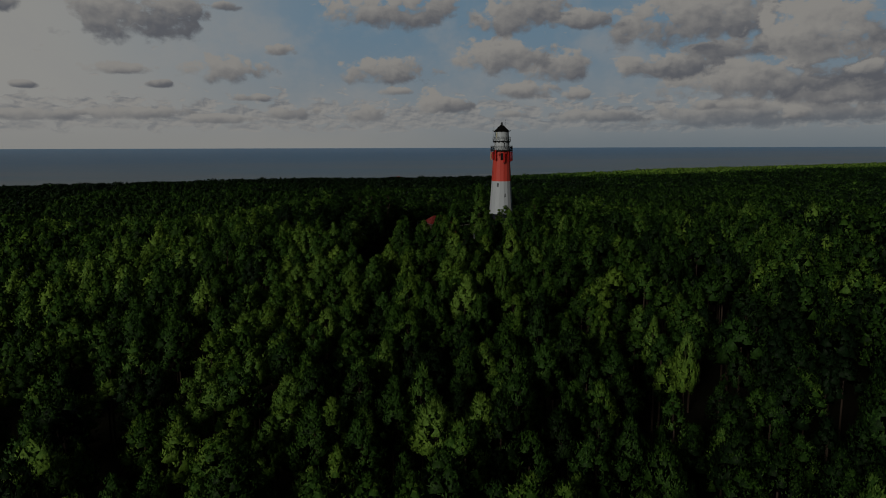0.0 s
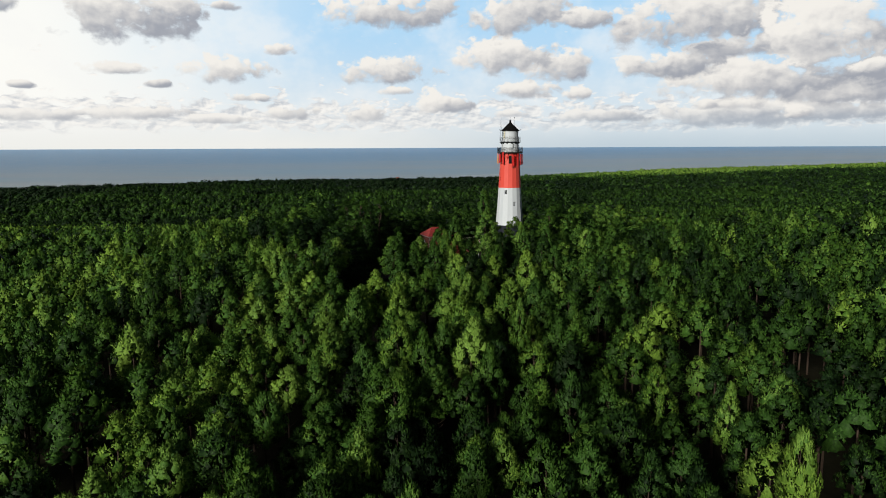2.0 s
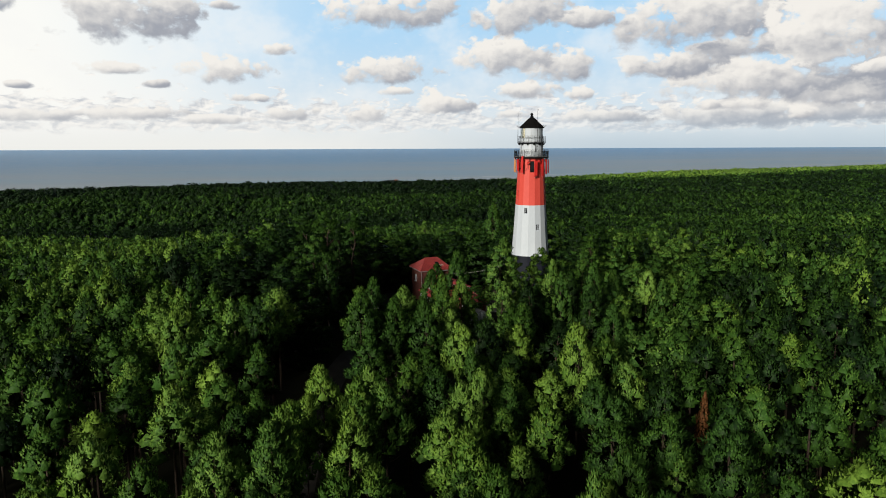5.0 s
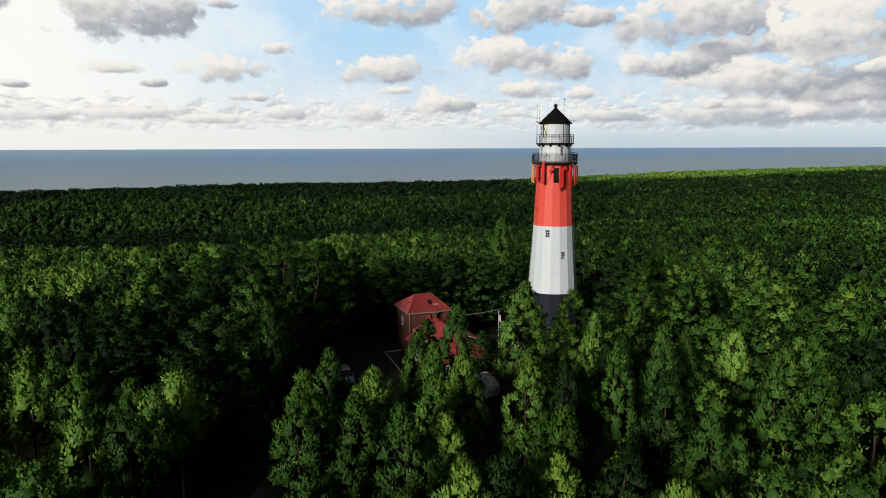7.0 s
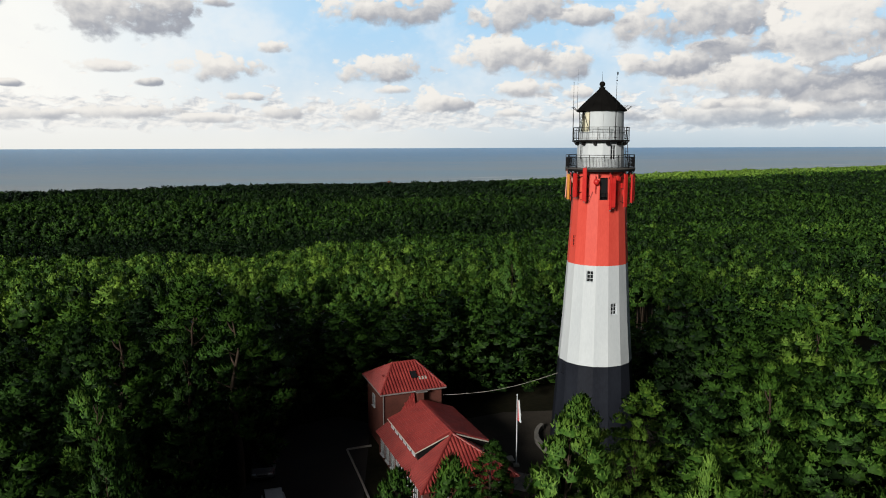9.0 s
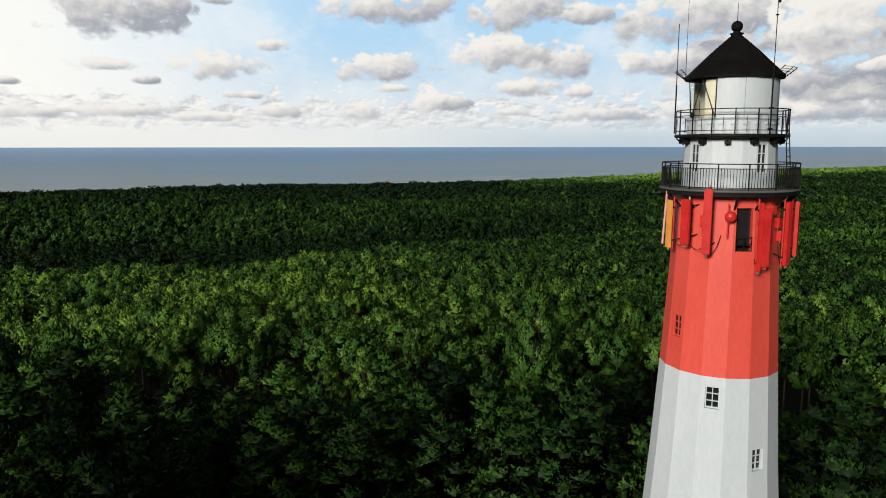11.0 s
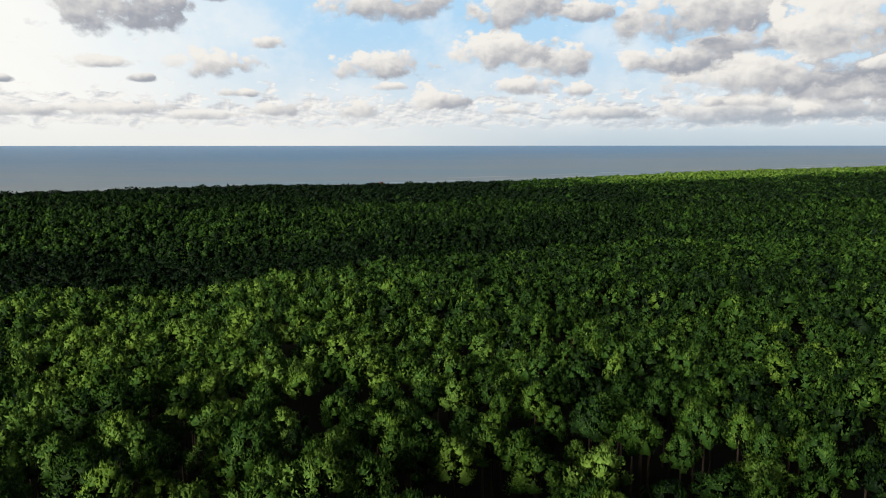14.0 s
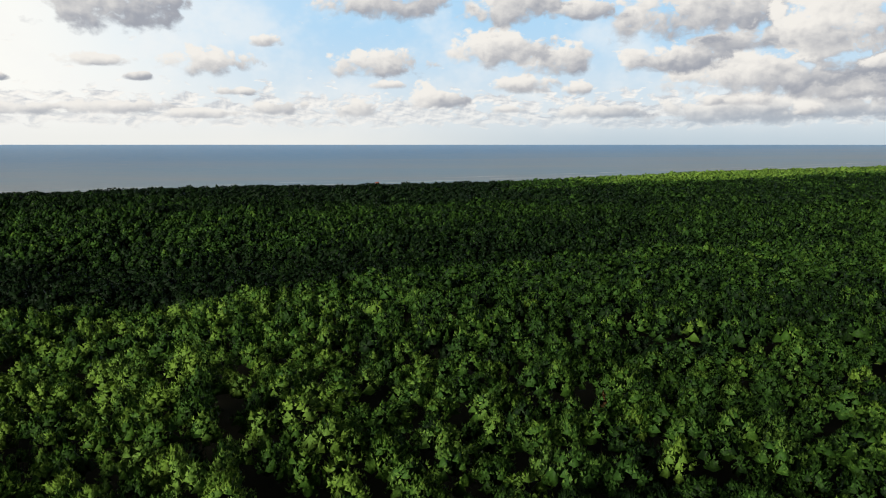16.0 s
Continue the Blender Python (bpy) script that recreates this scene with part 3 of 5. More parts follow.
# lower gallery
deck = part("lower_gallery", Shape().lathe([(2.0, 25.52), (3.03, 25.50), (3.05, 25.48), (3.05, 25.42), (3.0, 25.40), (2.2, 25.33)], 64), M_DECK, light_house, "dark grey gallery deck with thin edge", True)
for k in range(16):
    a = FACE_0 + 22.5 * k + 11.25
    part("bracket", Shape().rod(polar(2.2, a, 24.55), polar(2.95, a, 25.24), 0.05, n=6), M_IRON, deck)
    part("beam", Shape().rod(polar(2.2, a, 25.22), polar(2.98, a, 25.22), 0.045, n=6), M_IRON, deck)
part("soffit", Shape().lathe([(2.25, 25.325), (3.0, 25.395), (3.02, 25.38), (3.0, 25.22), (2.92, 25.22), (2.90, 25.29), (2.25, 25.30)], 64), M_IRON, deck, "black iron soffit under the deck")
rail = Shape()
for z, t in ((26.62, 0.045), (26.42, 0.035), (25.60, 0.035)):
    rail.hoop(2.97, z, t, 72)
low_rail = part("lower_railing", rail, M_IRON, light_house, "black iron balustrade round the gallery")
bal = Shape().box((0, 0, 0.40), (0.022, 0.022, 0.80)).mesh("baluster", M_IRON)
post = Shape().box((0, 0, 0.57), (0.05, 0.05, 1.14)).mesh("post", M_IRON)
for k in range(150):
    a = 360.0 / 150 * k
    main = k % 10 == 0
    b = part("post" if main else "baluster", post if main else bal, None, low_rail)
    b.matrix_basis = Matrix.Translation(polar(2.97, a, 25.50 if main else 25.61)) @ Matrix.Rotation(radians(a), 4, "Z")

# watch room under the lantern
DRUM_WIN = [(-160.0, 26.85, 0.54, 1.3), (-70.0, 26.85, 0.54, 1.3), (20.0, 26.85, 0.54, 1.3)]
part("watch_room", band(25.5, 27.8, [25.5, 27.8], [2.08, 1.98], 20, -160.0, DRUM_WIN), M_WHITE, light_house, "white round watch room")
for a, z, w, h in DRUM_WIN:
    tower_window(light_house, a, z, w, h, 2.03 * math.cos(radians(9.0)), M_WHITE, rows=3, cols=2, inset=0.08)

# upper gallery
up = part("upper_gallery", Shape().lathe([(1.7, 27.92), (2.46, 27.90), (2.48, 27.86), (2.48, 27.78), (2.42, 27.74), (1.9, 27.74)], 64), M_IRON, light_house, "black upper gallery deck", True)
for k in range(12):
    a = -160.0 + 15 + 30.0 * k
    turn = Matrix.Rotation(radians(a), 3, "Z")
    block = part("bracket", Shape().box(polar(2.12, a, 27.60), (0.30, 0.26, 0.26), turn, 0.02), M_IRON, up)
    part("strut", Shape().rod(polar(2.05, a, 27.42), polar(2.40, a, 27.72), 0.035, n=6), M_IRON, up)
rail = Shape()
for z, t in ((28.98, 0.04), (28.72, 0.03), (28.06, 0.03)):
    rail.hoop(2.42, z, t, 64)
up_rail = part("upper_railing", rail, M_IRON, light_house, "black iron railing of the upper gallery")
post2 = Shape().box((0, 0, 0.54), (0.045, 0.045, 1.08)).mesh("post", M_IRON)
bal2 = Shape().box((0, 0, 0.40), (0.02, 0.02, 0.66)).mesh("baluster", M_IRON)
for k in range(32):
    a = 360.0 / 32 * k + 4
    b = part("post" if k % 2 == 0 else "baluster", post2 if k % 2 == 0 else bal2, None, up_rail)
    b.matrix_basis = Matrix.Translation(polar(2.42, a, 27.91)) @ Matrix.Rotation(radians(a), 4, "Z")

# ladder between the galleries
ladder = Shape()
for da in (-4.5, 4.5):
    ladder.rod(polar(2.72, -45 + da, 25.5), polar(2.42, -45 + da, 28.9), 0.025, n=6)
for k in range(11):
    z = 25.8 + 0.28 * k
    r = 2.72 - 0.30 * (z - 25.5) / 3.4
    ladder.rod(polar(r, -49.5, z), polar(r, -40.5, z), 0.014, n=5)
part("ladder", ladder, M_IRON, light_house, "black iron ladder between galleries")

# lantern room
WALL_A, WALL_B = -133.0, 10.0
part("lantern_base", Shape().lathe([(1.95, 27.90), (1.95, 28.52), (1.99, 28.55), (1.99, 28.62), (1.80, 28.63)], 48), M_WHITE, light_house, "white lantern base")

for k in range(24):
    a = -155 + 15.0 * k
    part("vent", Shape().box(polar(1.97, a, 28.36), (0.06, 0.22, 0.10), Matrix.Rotation(radians(a), 3, "Z"), 0.015), M_WHITE, light_house)


def curved(r, a0, a1, z0, z1, thick, n=18):
    s = Shape()
    ring = [radians(a0 + (a1 - a0) * k / n) for k in range(n + 1)]
    for w, x in zip(ring, ring[1:]):
        o = [(r * math.cos(w), r * math.sin(w)), (r * math.cos(x), r * math.sin(x))]
        i = [((r - thick) * math.cos(w), (r - thick) * math.sin(w)), ((r - thick) * math.cos(x), (r - thick) * math.sin(x))]
        s.quad((*o[0], z0), (*o[1], z0), (*o[1], z1), (*o[0], z1))
        s.quad((*i[1], z0), (*i[0], z0), (*i[0], z1), (*i[1], z1))
    for w, flip in ((ring[0], 1), (ring[-1], -1)):
        a, b = (r * math.cos(w), r * math.sin(w)), ((r - thick) * math.cos(w), (r - thick) * math.sin(w))
        s.quad(*[(*b, z0), (*a, z0), (*a, z1), (*b, z1)][::flip])
    return s


for k in range(4):
    a0 = WALL_A + (WALL_B - WALL_A) / 4 * k
    part("lantern_panel", curved(1.92, a0 + 0.25, a0 + (WALL_B - WALL_A) / 4 - 0.25, 28.62, 30.34, 0.05), M_WHITE, light_house, "white blind lantern panel")
part("lantern_glazing", curved(1.90, WALL_B, WALL_A + 360, 28.62, 30.34, 0.012, 30), M_CLEAR, light_house, "clear lantern glass")
for k in range(5):
    a0 = WALL_B + (360 + WALL_A - WALL_B) / 5 * k
    a1 = WALL_B + (360 + WALL_A - WALL_B) / 5 * (k + 1)
    for p, q in ((polar(1.91, a0, 28.62), polar(1.91, (a0 + a1) / 2, 30.34)), (polar(1.91, (a0 + a1) / 2, 30.34), polar(1.91, a1, 28.62))):
        part("glazing_bar", Shape().rod(p, q, 0.022, n=6), M_IRON, light_house)
for a in (WALL_A, WALL_B):
    part("glazing_bar", Shape().rod(polar(1.92, a, 28.62), polar(1.92, a, 30.34), 0.03, n=6), M_IRON, light_house)
lens = Shape()
rings = []
for k in range(19):
    z = 28.75 + 1.4 * k / 18
    rings.append((0.42 + 0.26 * math.sin(math.pi * k / 18) + (0.03 if k % 2 else 0.0), z))
lens.lathe(rings, 32)
part("lens", lens, M_CLEAR, light_house, "ribbed glass lens", True)
part("curtain", curved(1.78, -152, -134, 28.64, 30.30, 0.02, 14), M_CURTAIN, light_house, "cream lantern curtain")
part("curtain", curved(1.74, 40, 150, 28.64, 30.30, 0.02, 24), M_CURTAIN, light_house, "cream lantern curtain")
part("lens_pedestal", Shape().lathe([(0.0, 28.75), (0.35, 28.75), (0.35, 28.0), (0.45, 27.95)], 24), M_STEEL, light_house)

# roof
cone = Shape().lathe([(2.02, 30.34), (2.16, 30.36), (2.17, 30.44), (1.62, 30.98), (1.05, 31.55), (0.55, 32.02), (0.26, 32.26)], 16, start=radians(-126.25))
roof = part("lantern_roof", cone, M_ROOFMETAL, light_house, "black conical sheet-metal roof")
for k in range(16):
    a = -126.25 + 22.5 * k
    part("roof_seam", Shape().rod(polar(2.17, a, 30.45), polar(1.05, a, 31.56), 0.012, n=5).rod(polar(1.05, a, 31.56), polar(0.26, a, 32.27), 0.012, n=5), M_ROOFMETAL, roof)
ball = [(0.26, 32.26), (0.24, 32.34), (0.30, 32.37), (0.30, 32.41), (0.16, 32.45), (0.14, 32.50)]
ball += [(0.25 * math.cos(radians(d)), 32.70 + 0.25 * math.sin(radians(d))) for d in range(-55, 90, 12)] + [(0.0, 32.955)]
part("finial_ball", Shape().lathe(ball, 24), M_ROOFMETAL, roof, "black ball finial", True)
part("lightning_rod", Shape().rod((0, 0, 32.9), (0, 0, 33.75), 0.018, 0.008, n=6), M_IRON, roof)
for a0, a1 in ((-215, -172), (-62, -12)):
    guard = Shape()
    for q in range(4):
        guard.hoop(2.22 + 0.11 * q, 30.48 + 0.09 * q, 0.018, 14, arc=(a0, a1))
    for a in np.linspace(a0, a1, 4):
        guard.rod(polar(2.14, a, 30.42), polar(2.58, a, 30.78), 0.018, n=5)
    part("snow_guard", guard, M_IRON, roof, "small wire guard at the eaves")

# aerials on the railings
for a, z0, z1, r in ((-74.0, 27.9, 33.5, 2.50), (-205.0, 27.95, 33.0, 2.50), (-150.0, 28.6, 30.1, 2.2), (-198.0, 30.5, 34.0, 2.1)):
    s = Shape().rod(polar(r, a, z0), polar(r, a, z0 + (z1 - z0) * 0.45), 0.035 if r > 2.3 else 0.015, n=6).rod(polar(r, a, z0 + (z1 - z0) * 0.45), polar(r, a, z1), 0.018 if r > 2.3 else 0.008, n=6)
    if a == -74.0:
        s.box(polar(r, a, z1) + Vector((0.07, 0, -0.1)), (0.08, 0.06, 0.22)).box(polar(r, a, z1 - 0.7), (0.12, 0.06, 0.05))
        s.box(polar(r, a, 28.98), (0.16, 0.16, 0.08)).box(polar(r, a, 28.10), (0.16, 0.16, 0.08))
    part("whip_aerial", s, M_IRON, light_house, "thin black aerial")

# radio panels hung round the gallery: angle, radius, bottom, top, width, colour
PANELS = [(-166, 2.98, 22.75, 24.95, 0.30, M_PANELORANGE), (-146, 2.98, 23.0, 25.05, 0.44, M_PANELRED), (-126, 3.08, 22.7, 25.55, 0.36, M_PANELRED), (-84, 2.98, 22.0, 25.0, 0.18, M_PANELRED),
          (-79, 3.02, 22.2, 24.75, 0.34, M_PANELRED), (-56, 3.05, 22.2, 25.0, 0.34, M_PANELRED), (-36, 3.02, 22.5, 24.95, 0.36, M_PANELRED), (-5, 3.0, 22.6, 25.0, 0.28, M_PANELRED),
          (40, 3.0, 22.7, 25.0, 0.28, M_PANELRED), (85, 3.0, 22.7, 25.0, 0.28, M_PANELRED)]
for a, r, z0, z1, w, mat in PANELS:
    turn = Matrix.Rotation(radians(a), 3, "Z")
    pan = part("radio_panel", Shape().box(polar(r, a, (z0 + z1) / 2), (0.16, w, z1 - z0), turn, 0.03), mat, light_house, "tall orange radio panel" if mat is M_PANELORANGE else "tall red radio panel")
    part("mast_pipe", Shape().rod(polar(r - 0.22, a, z0 - 0.1), polar(r - 0.22, a, z1 + 0.15), 0.04, n=8), M_PANELRED if w < 0.37 else M_STEEL, pan)
    for z in (z0 + 0.35, z1 - 0.35):
        part("clamp", Shape().box(polar(r - 0.14, a, z), (0.20, 0.10, 0.08), turn), M_IRON, pan)
        part("bracket", Shape().rod(polar(tower_radius(z) - 0.02, a + 4, z + 0.1), polar(r - 0.20, a, z), 0.028, n=6), M_IRON, pan)
    for d in (-0.06, 0.0, 0.06):
        part("plug", Shape().rod(polar(r, a, z0) + turn @ Vector((0, d, 0)), polar(r, a, z0 - 0.10) + turn @ Vector((0, d, 0)), 0.016, n=5), M_STEEL, pan)
rng = random.Random(4)
for a, z in ((-154, 24.2), (-153, 23.3), (-134, 24.1), (-131, 23.6), (-70, 24.3), (-66, 23.4), (-49, 24.0), (-44, 23.4), (-60, 24.6)):
    turn = Matrix.Rotation(radians(a), 3, "Z")
    box = part("radio_box", Shape().box(polar(tower_radius(z) + 0.13, a, z), (0.22, 0.30, 0.46), turn, 0.02), rng.choice([M_PANELRED, M_PANELRED, M_IRON]), light_house, "equipment box on the wall")
    part("plug", Shape().rod(polar(tower_radius(z) + 0.13, a, z - 0.23), polar(tower_radius(z) + 0.13, a, z - 0.33), 0.02, n=5), M_STEEL, box)
big = part("dish_aerial", Shape().lathe([(0.0, 0.15), (0.28, 0.13), (0.48, 0.08), (0.58, 0.0), (0.60, -0.08), (0.58, -0.14), (0.0, -0.16)], 36), M_DISH, light_house, "large weathered pink drum dish", True)
big.matrix_basis = Matrix.Translation(polar(2.70, -233, 24.45)) @ Euler((radians(84), 0, radians(-128 + 90))).to_matrix().to_4x4()
part("dish_mount", Shape().rod(polar(2.2, -233, 24.45), polar(2.65, -233, 24.45), 0.06, n=8).rod(polar(2.5, -233, 23.7), polar(2.5, -233, 25.3), 0.045, n=8), M_IRON, light_house)
part("mast_pipe", Shape().rod(polar(3.10, -172, 22.9), polar(2.98, -172, 25.35), 0.05, n=8), M_DISH, light_house, "faded red pipe")
dish = part("dish_aerial", Shape().lathe([(0.0, 0.10), (0.12, 0.085), (0.22, 0.02), (0.25, -0.06), (0.24, -0.12), (0.0, -0.14)], 20), M_PANELRED, light_house, "small red drum dish", True)
dish.matrix_basis = Matrix.Translation(polar(2.72, -108, 24.35)) @ Euler((radians(90), 0, radians(-108 + 90))).to_matrix().to_4x4()
part("bracket", Shape().rod(polar(tower_radius(24.3), -108, 24.35) - polar(2.72, -108, 24.35), (0, 0, 0), 0.03, n=6), M_IRON, light_house).location = polar(2.72, -108, 24.35)
part("mast_pipe", Shape().rod(polar(2.55, -110, 23.4), polar(2.55, -110, 24.9), 0.035, n=8), M_PANELRED, light_house)


def cable(points, radius, name, mat, parent=None):
    cu = bpy.data.curves.new(name, "CURVE")
    cu.dimensions, cu.bevel_depth, cu.bevel_resolution = "3D", radius, 1
    sp = cu.splines.new("POLY")
    sp.points.add(len(points) - 1)
    for q, p in zip(sp.points, points):
        q.co = (*p, 1)
    me = bpy.data.meshes.new_from_object(bpy.data.objects.new("tmp", cu))
    me.materials.clear()
    me.materials.append(mat)
    return part(name, me, None, parent)


for k, (a, z) in enumerate(((-140, 23.0), (-128, 22.9), (-160, 23.1), (-78, 22.4), (-58, 22.4), (-50, 23.0))):
    pts = []
    for q in range(13):
        f = q / 12
        r = 2.95 + (tower_radius(z) + 0.03 - 2.95) * f
        pts.append(polar(r, a + 12 * f, z - 0.45 * math.sin(math.pi * f) + 0.6 * f))
    cable(pts, 0.016, "feeder_cable", M_IRON, light_house)
# curved concrete wall at the foot
foot = thing("retaining_wall", "low curved pale concrete wall at the tower foot", "wall", at=(LX, LY, 0))
part("wall_body", curved(5.35, -215, -118, -0.3, 0.55, 0.35, 24), M_SLAB, foot)
cap = Shape()
for k in range(24):
    a0, a1 = -215 + 97 / 24 * k, -215 + 97 / 24 * (k + 1)
    cap.quad(polar(4.98, a0, 0.556), polar(5.37, a0, 0.556), polar(5.37, a1, 0.556), polar(4.98, a1, 0.556))
part("wall_cap", cap, M_SLAB, foot)

# ---- the keeper's house ----
house = thing("keeper_house", "red brick house with clay tile hip roofs and shed dormers", "house", at=(-0.46, 193.1, 0), turn=20.9)


def tiles(p0, p1, p2, p3, row=0.34, col=0.29):
    """Pan tiles over a roof slope: lower edge p0 to p1, upper edge p3 to p2."""
    p0, p1, p2, p3 = (Vector(p) for p in (p0, p1, p2, p3))
    s = Shape()
    along = (p1 - p0).normalized()
    up = (p3 - p0) - along * (p3 - p0).dot(along)
    length = up.length
    up.normalize()
    n = along.cross(up).normalized()
    rows = max(1, round(length / row))
    prof = ((0.0, 0.0), (0.25, 0.075), (0.5, 0.085), (0.72, 0.02), (1.0, 0.0))
    for r in range(rows):
        f0, f1 = r / rows, (r + 1) / rows
        a0, a1 = (p3 - p0).dot(along) * f0, (p1 - p0).dot(along) + ((p2 - p1).dot(along)) * f0
        b0, b1 = (p3 - p0).dot(along) * f1, (p1 - p0).dot(along) + ((p2 - p1).dot(along)) * f1
        lo, hi = (a0 + b0) / 2, (a1 + b1) / 2
        k0, k1 = math.ceil(lo / col - 0.3), math.floor(hi / col + 0.3)
        base, top = p0 + up * (length * f0), p0 + up * (length * f1)
        for k in range(k0, k1):
            for (u0, h0), (u1, h1) in zip(prof, prof[1:]):
                x0, x1 = (k + u0) * col, (k + u1) * col
                s.quad(base + along * x0 + n * (h0 + 0.045), base + along * x1 + n * (h1 + 0.045), top + along * x1 + n * (h1 + 0.012), top + along * x0 + n * (h0 + 0.012))
                s.quad(base + along * x0 + n * 0.0, base + along * x1 + n * 0.0, base + along * x1 + n * (h1 + 0.045), base + along * x0 + n * (h0 + 0.045))
    return s


def slope(parent, p0, p1, p2, p3, name="roof_slope"):
    """A roof slope: a board 10 cm thick with tiles on it."""
    q = [Vector(p) for p in (p0, p1, p2, p3)]
    n = (q[1] - q[0]).cross(q[3] - q[0]).normalized()
    s = Shape()
    lo = [p - n * 0.10 for p in q]
    s.quad(*q).quad(*lo[::-1])
    for i in range(4):
        j = (i + 1) % 4
        if (q[i] - q[j]).length > 0.05:
            s.quad(lo[i], lo[j], q[j], q[i])
    ob = part(name, s, M_TILE, parent, "red clay tile roof slope")
    tagged(part("tiling", tiles(*q), M_TILE, ob), kind="stuff")
    return ob


def ridge(parent, a, b, r=0.11):
    """A row of half-round ridge tiles."""
    a, b = Vector(a), Vector(b)
    n = max(2, round((b - a).length / 0.38))
    s = Shape()
    for k in range(n):
        s.rod(a.lerp(b, k / n), a.lerp(b, (k + 1.12) / n), r * 1.12, r * 0.92, n=8)
    part("ridge", s, M_TILE, parent)


def house_window(parent, c, w, h, face, sill=True):
    """White framed window with a bar cross, in a wall whose outward normal is face (local)."""
    face = Vector(face)
    turn = Matrix.Rotation(math.atan2(face.y, face.x) + math.pi / 2, 3, "Z")
    c = Vector(c)
    fr = Shape()
    t = 0.075
    for dx in (-w / 2, w / 2):
        fr.box(c + turn @ Vector((dx, 0, 0)), (t, 0.09, h + t), turn)
    for dz in (-h / 2, h / 2):
        fr.box(c + Vector((0, 0, dz)), (w - t, 0.09, t), turn)
    fr.box(c, (0.045, 0.07, h - t), turn)
    if sill:
        fr.box(c + face * 0.07 + Vector((0, 0, -h / 2 - 0.06)), (w + 0.2, 0.16, 0.05), turn)
    win = part("window", fr, M_WHITE, parent, "white framed window")
    part("pane", Shape().box(c - face * 0.012, (w - 0.05, 0.02, h - 0.05), turn), M_GLASS, win)


# tall block behind
def wall_box(x0, x1, y0, y1, z0, z1, label, t=0.3):
    """Four brick walls round a block."""
    xm, ym, zm, hh = (x0 + x1) / 2, (y0 + y1) / 2, (z0 + z1) / 2, z1 - z0
    for c, size in (((xm, y0 + t / 2, zm), (x1 - x0, t, hh)), ((xm, y1 - t / 2, zm), (x1 - x0, t, hh)),
                    ((x0 + t / 2, ym, zm), (t, y1 - y0 - 2 * t, hh)), ((x1 - t / 2, ym, zm), (t, y1 - y0 - 2 * t, hh))):
        part("wall", Shape().box(c, size), M_BRICK, house, label)


wall_box(-3.2, 2.3, 0.3, 6.0, -0.3, 5.52, "red-brown brick wall of the tall block")
E0, E1, F0, F1, EZ, RZ = -3.55, 2.65, 0.0, 6.3, 5.6, 7.4
RA, RB, RY = -1.5, 0.7, 3.12
slope(house, (E0, F0, EZ), (E1, F0, EZ), (RB, RY, RZ), (RA, RY, RZ))
slope(house, (E1, F1, EZ), (E0, F1, EZ), (RA, RY, RZ), (RB, RY, RZ))
slope(house, (E0, F1, EZ), (E0, F0, EZ), (RA, RY, RZ), (RA, RY + 0.01, RZ))
slope(house, (E1, F0, EZ), (E1, F1, EZ), (RB, RY + 0.01, RZ), (RB, RY, RZ))
for a, b in (((RA, RY, RZ), (RB, RY, RZ)), ((E0, F0, EZ), (RA, RY, RZ)), ((E1, F0, EZ), (RB, RY, RZ)), ((E0, F1, EZ), (RA, RY, RZ)), ((E1, F1, EZ), (RB, RY, RZ))):
    ridge(house, a, b)
gut = Shape()
for a, b in (((E0, F0, EZ), (E1, F0, EZ)), ((E0, F0, EZ), (E0, F1, EZ)), ((E1, F0, EZ), (E1, F1, EZ))):
    a, b = Vector(a), Vector(b)
    gut.rod(a - Vector((0, 0, 0.07)), b - Vector((0, 0, 0.07)), 0.07, n=8)
part("gutter", gut, M_STEEL, house, "grey gutter along the eaves")
sk = Matrix.Rotation(math.atan2(RZ - EZ, RY - F0), 3, "X")
skylight = part("skylight", Shape().box((0.02, 1.55, EZ + 0.99), (0.62, 0.86, 0.12), sk, 0.02), M_IRON, house, "dark roof window")
part("pane", Shape().box((0.02, 1.53, EZ + 1.055), (0.50, 0.72, 0.02), sk), M_GLASS, skylight)
part("vent_pipe", Shape().rod((-2.75, 2.2, 6.1), (-2.75, 2.2, 6.62), 0.07, n=8).box((-2.75, 2.2, 6.64), (0.22, 0.22, 0.06)), M_TILE, house)
part("roof_patch", Shape().box((0.75, 1.15, EZ + 0.74), (0.8, 0.36, 0.04), sk, 0.01), M_CONCRETE, house, "pale mortar patch on the tiles")
house_window(house, (-3.21, 3.6, 3.9), 0.7, 1.1, (-1, 0, 0))
house_window(house, (2.31, 3.2, 4.0), 0.7, 1.1, (1, 0, 0))

# low block in front
wall_box(-3.7, 3.7, -11.7, 0.25, -0.3, 2.28, "red-brown brick wall of the low block")
LE, LR, LB, LF, LH = 4.0, 4.7, 0.25, -12.1, -8.1
slope(house, (-LE, LB, 2.2), (-LE, LF, 2.2), (0, LH, LR), (0, LB, LR))
slope(house, (LE, LF, 2.2), (LE, LB, 2.2), (0, LB, LR), (0, LH, LR))
slope(house, (-LE, LF, 2.2), (LE, LF, 2.2), (0.005, LH, LR), (0, LH, LR))
ridge(house, (0, LB, LR + 0.04), (0, LH, LR + 0.04), 0.13)
ridge(house, (0, LH, LR + 0.02), (-LE, LF, 2.24))
ridge(house, (0, LH, LR + 0.02), (LE, LF, 2.24))
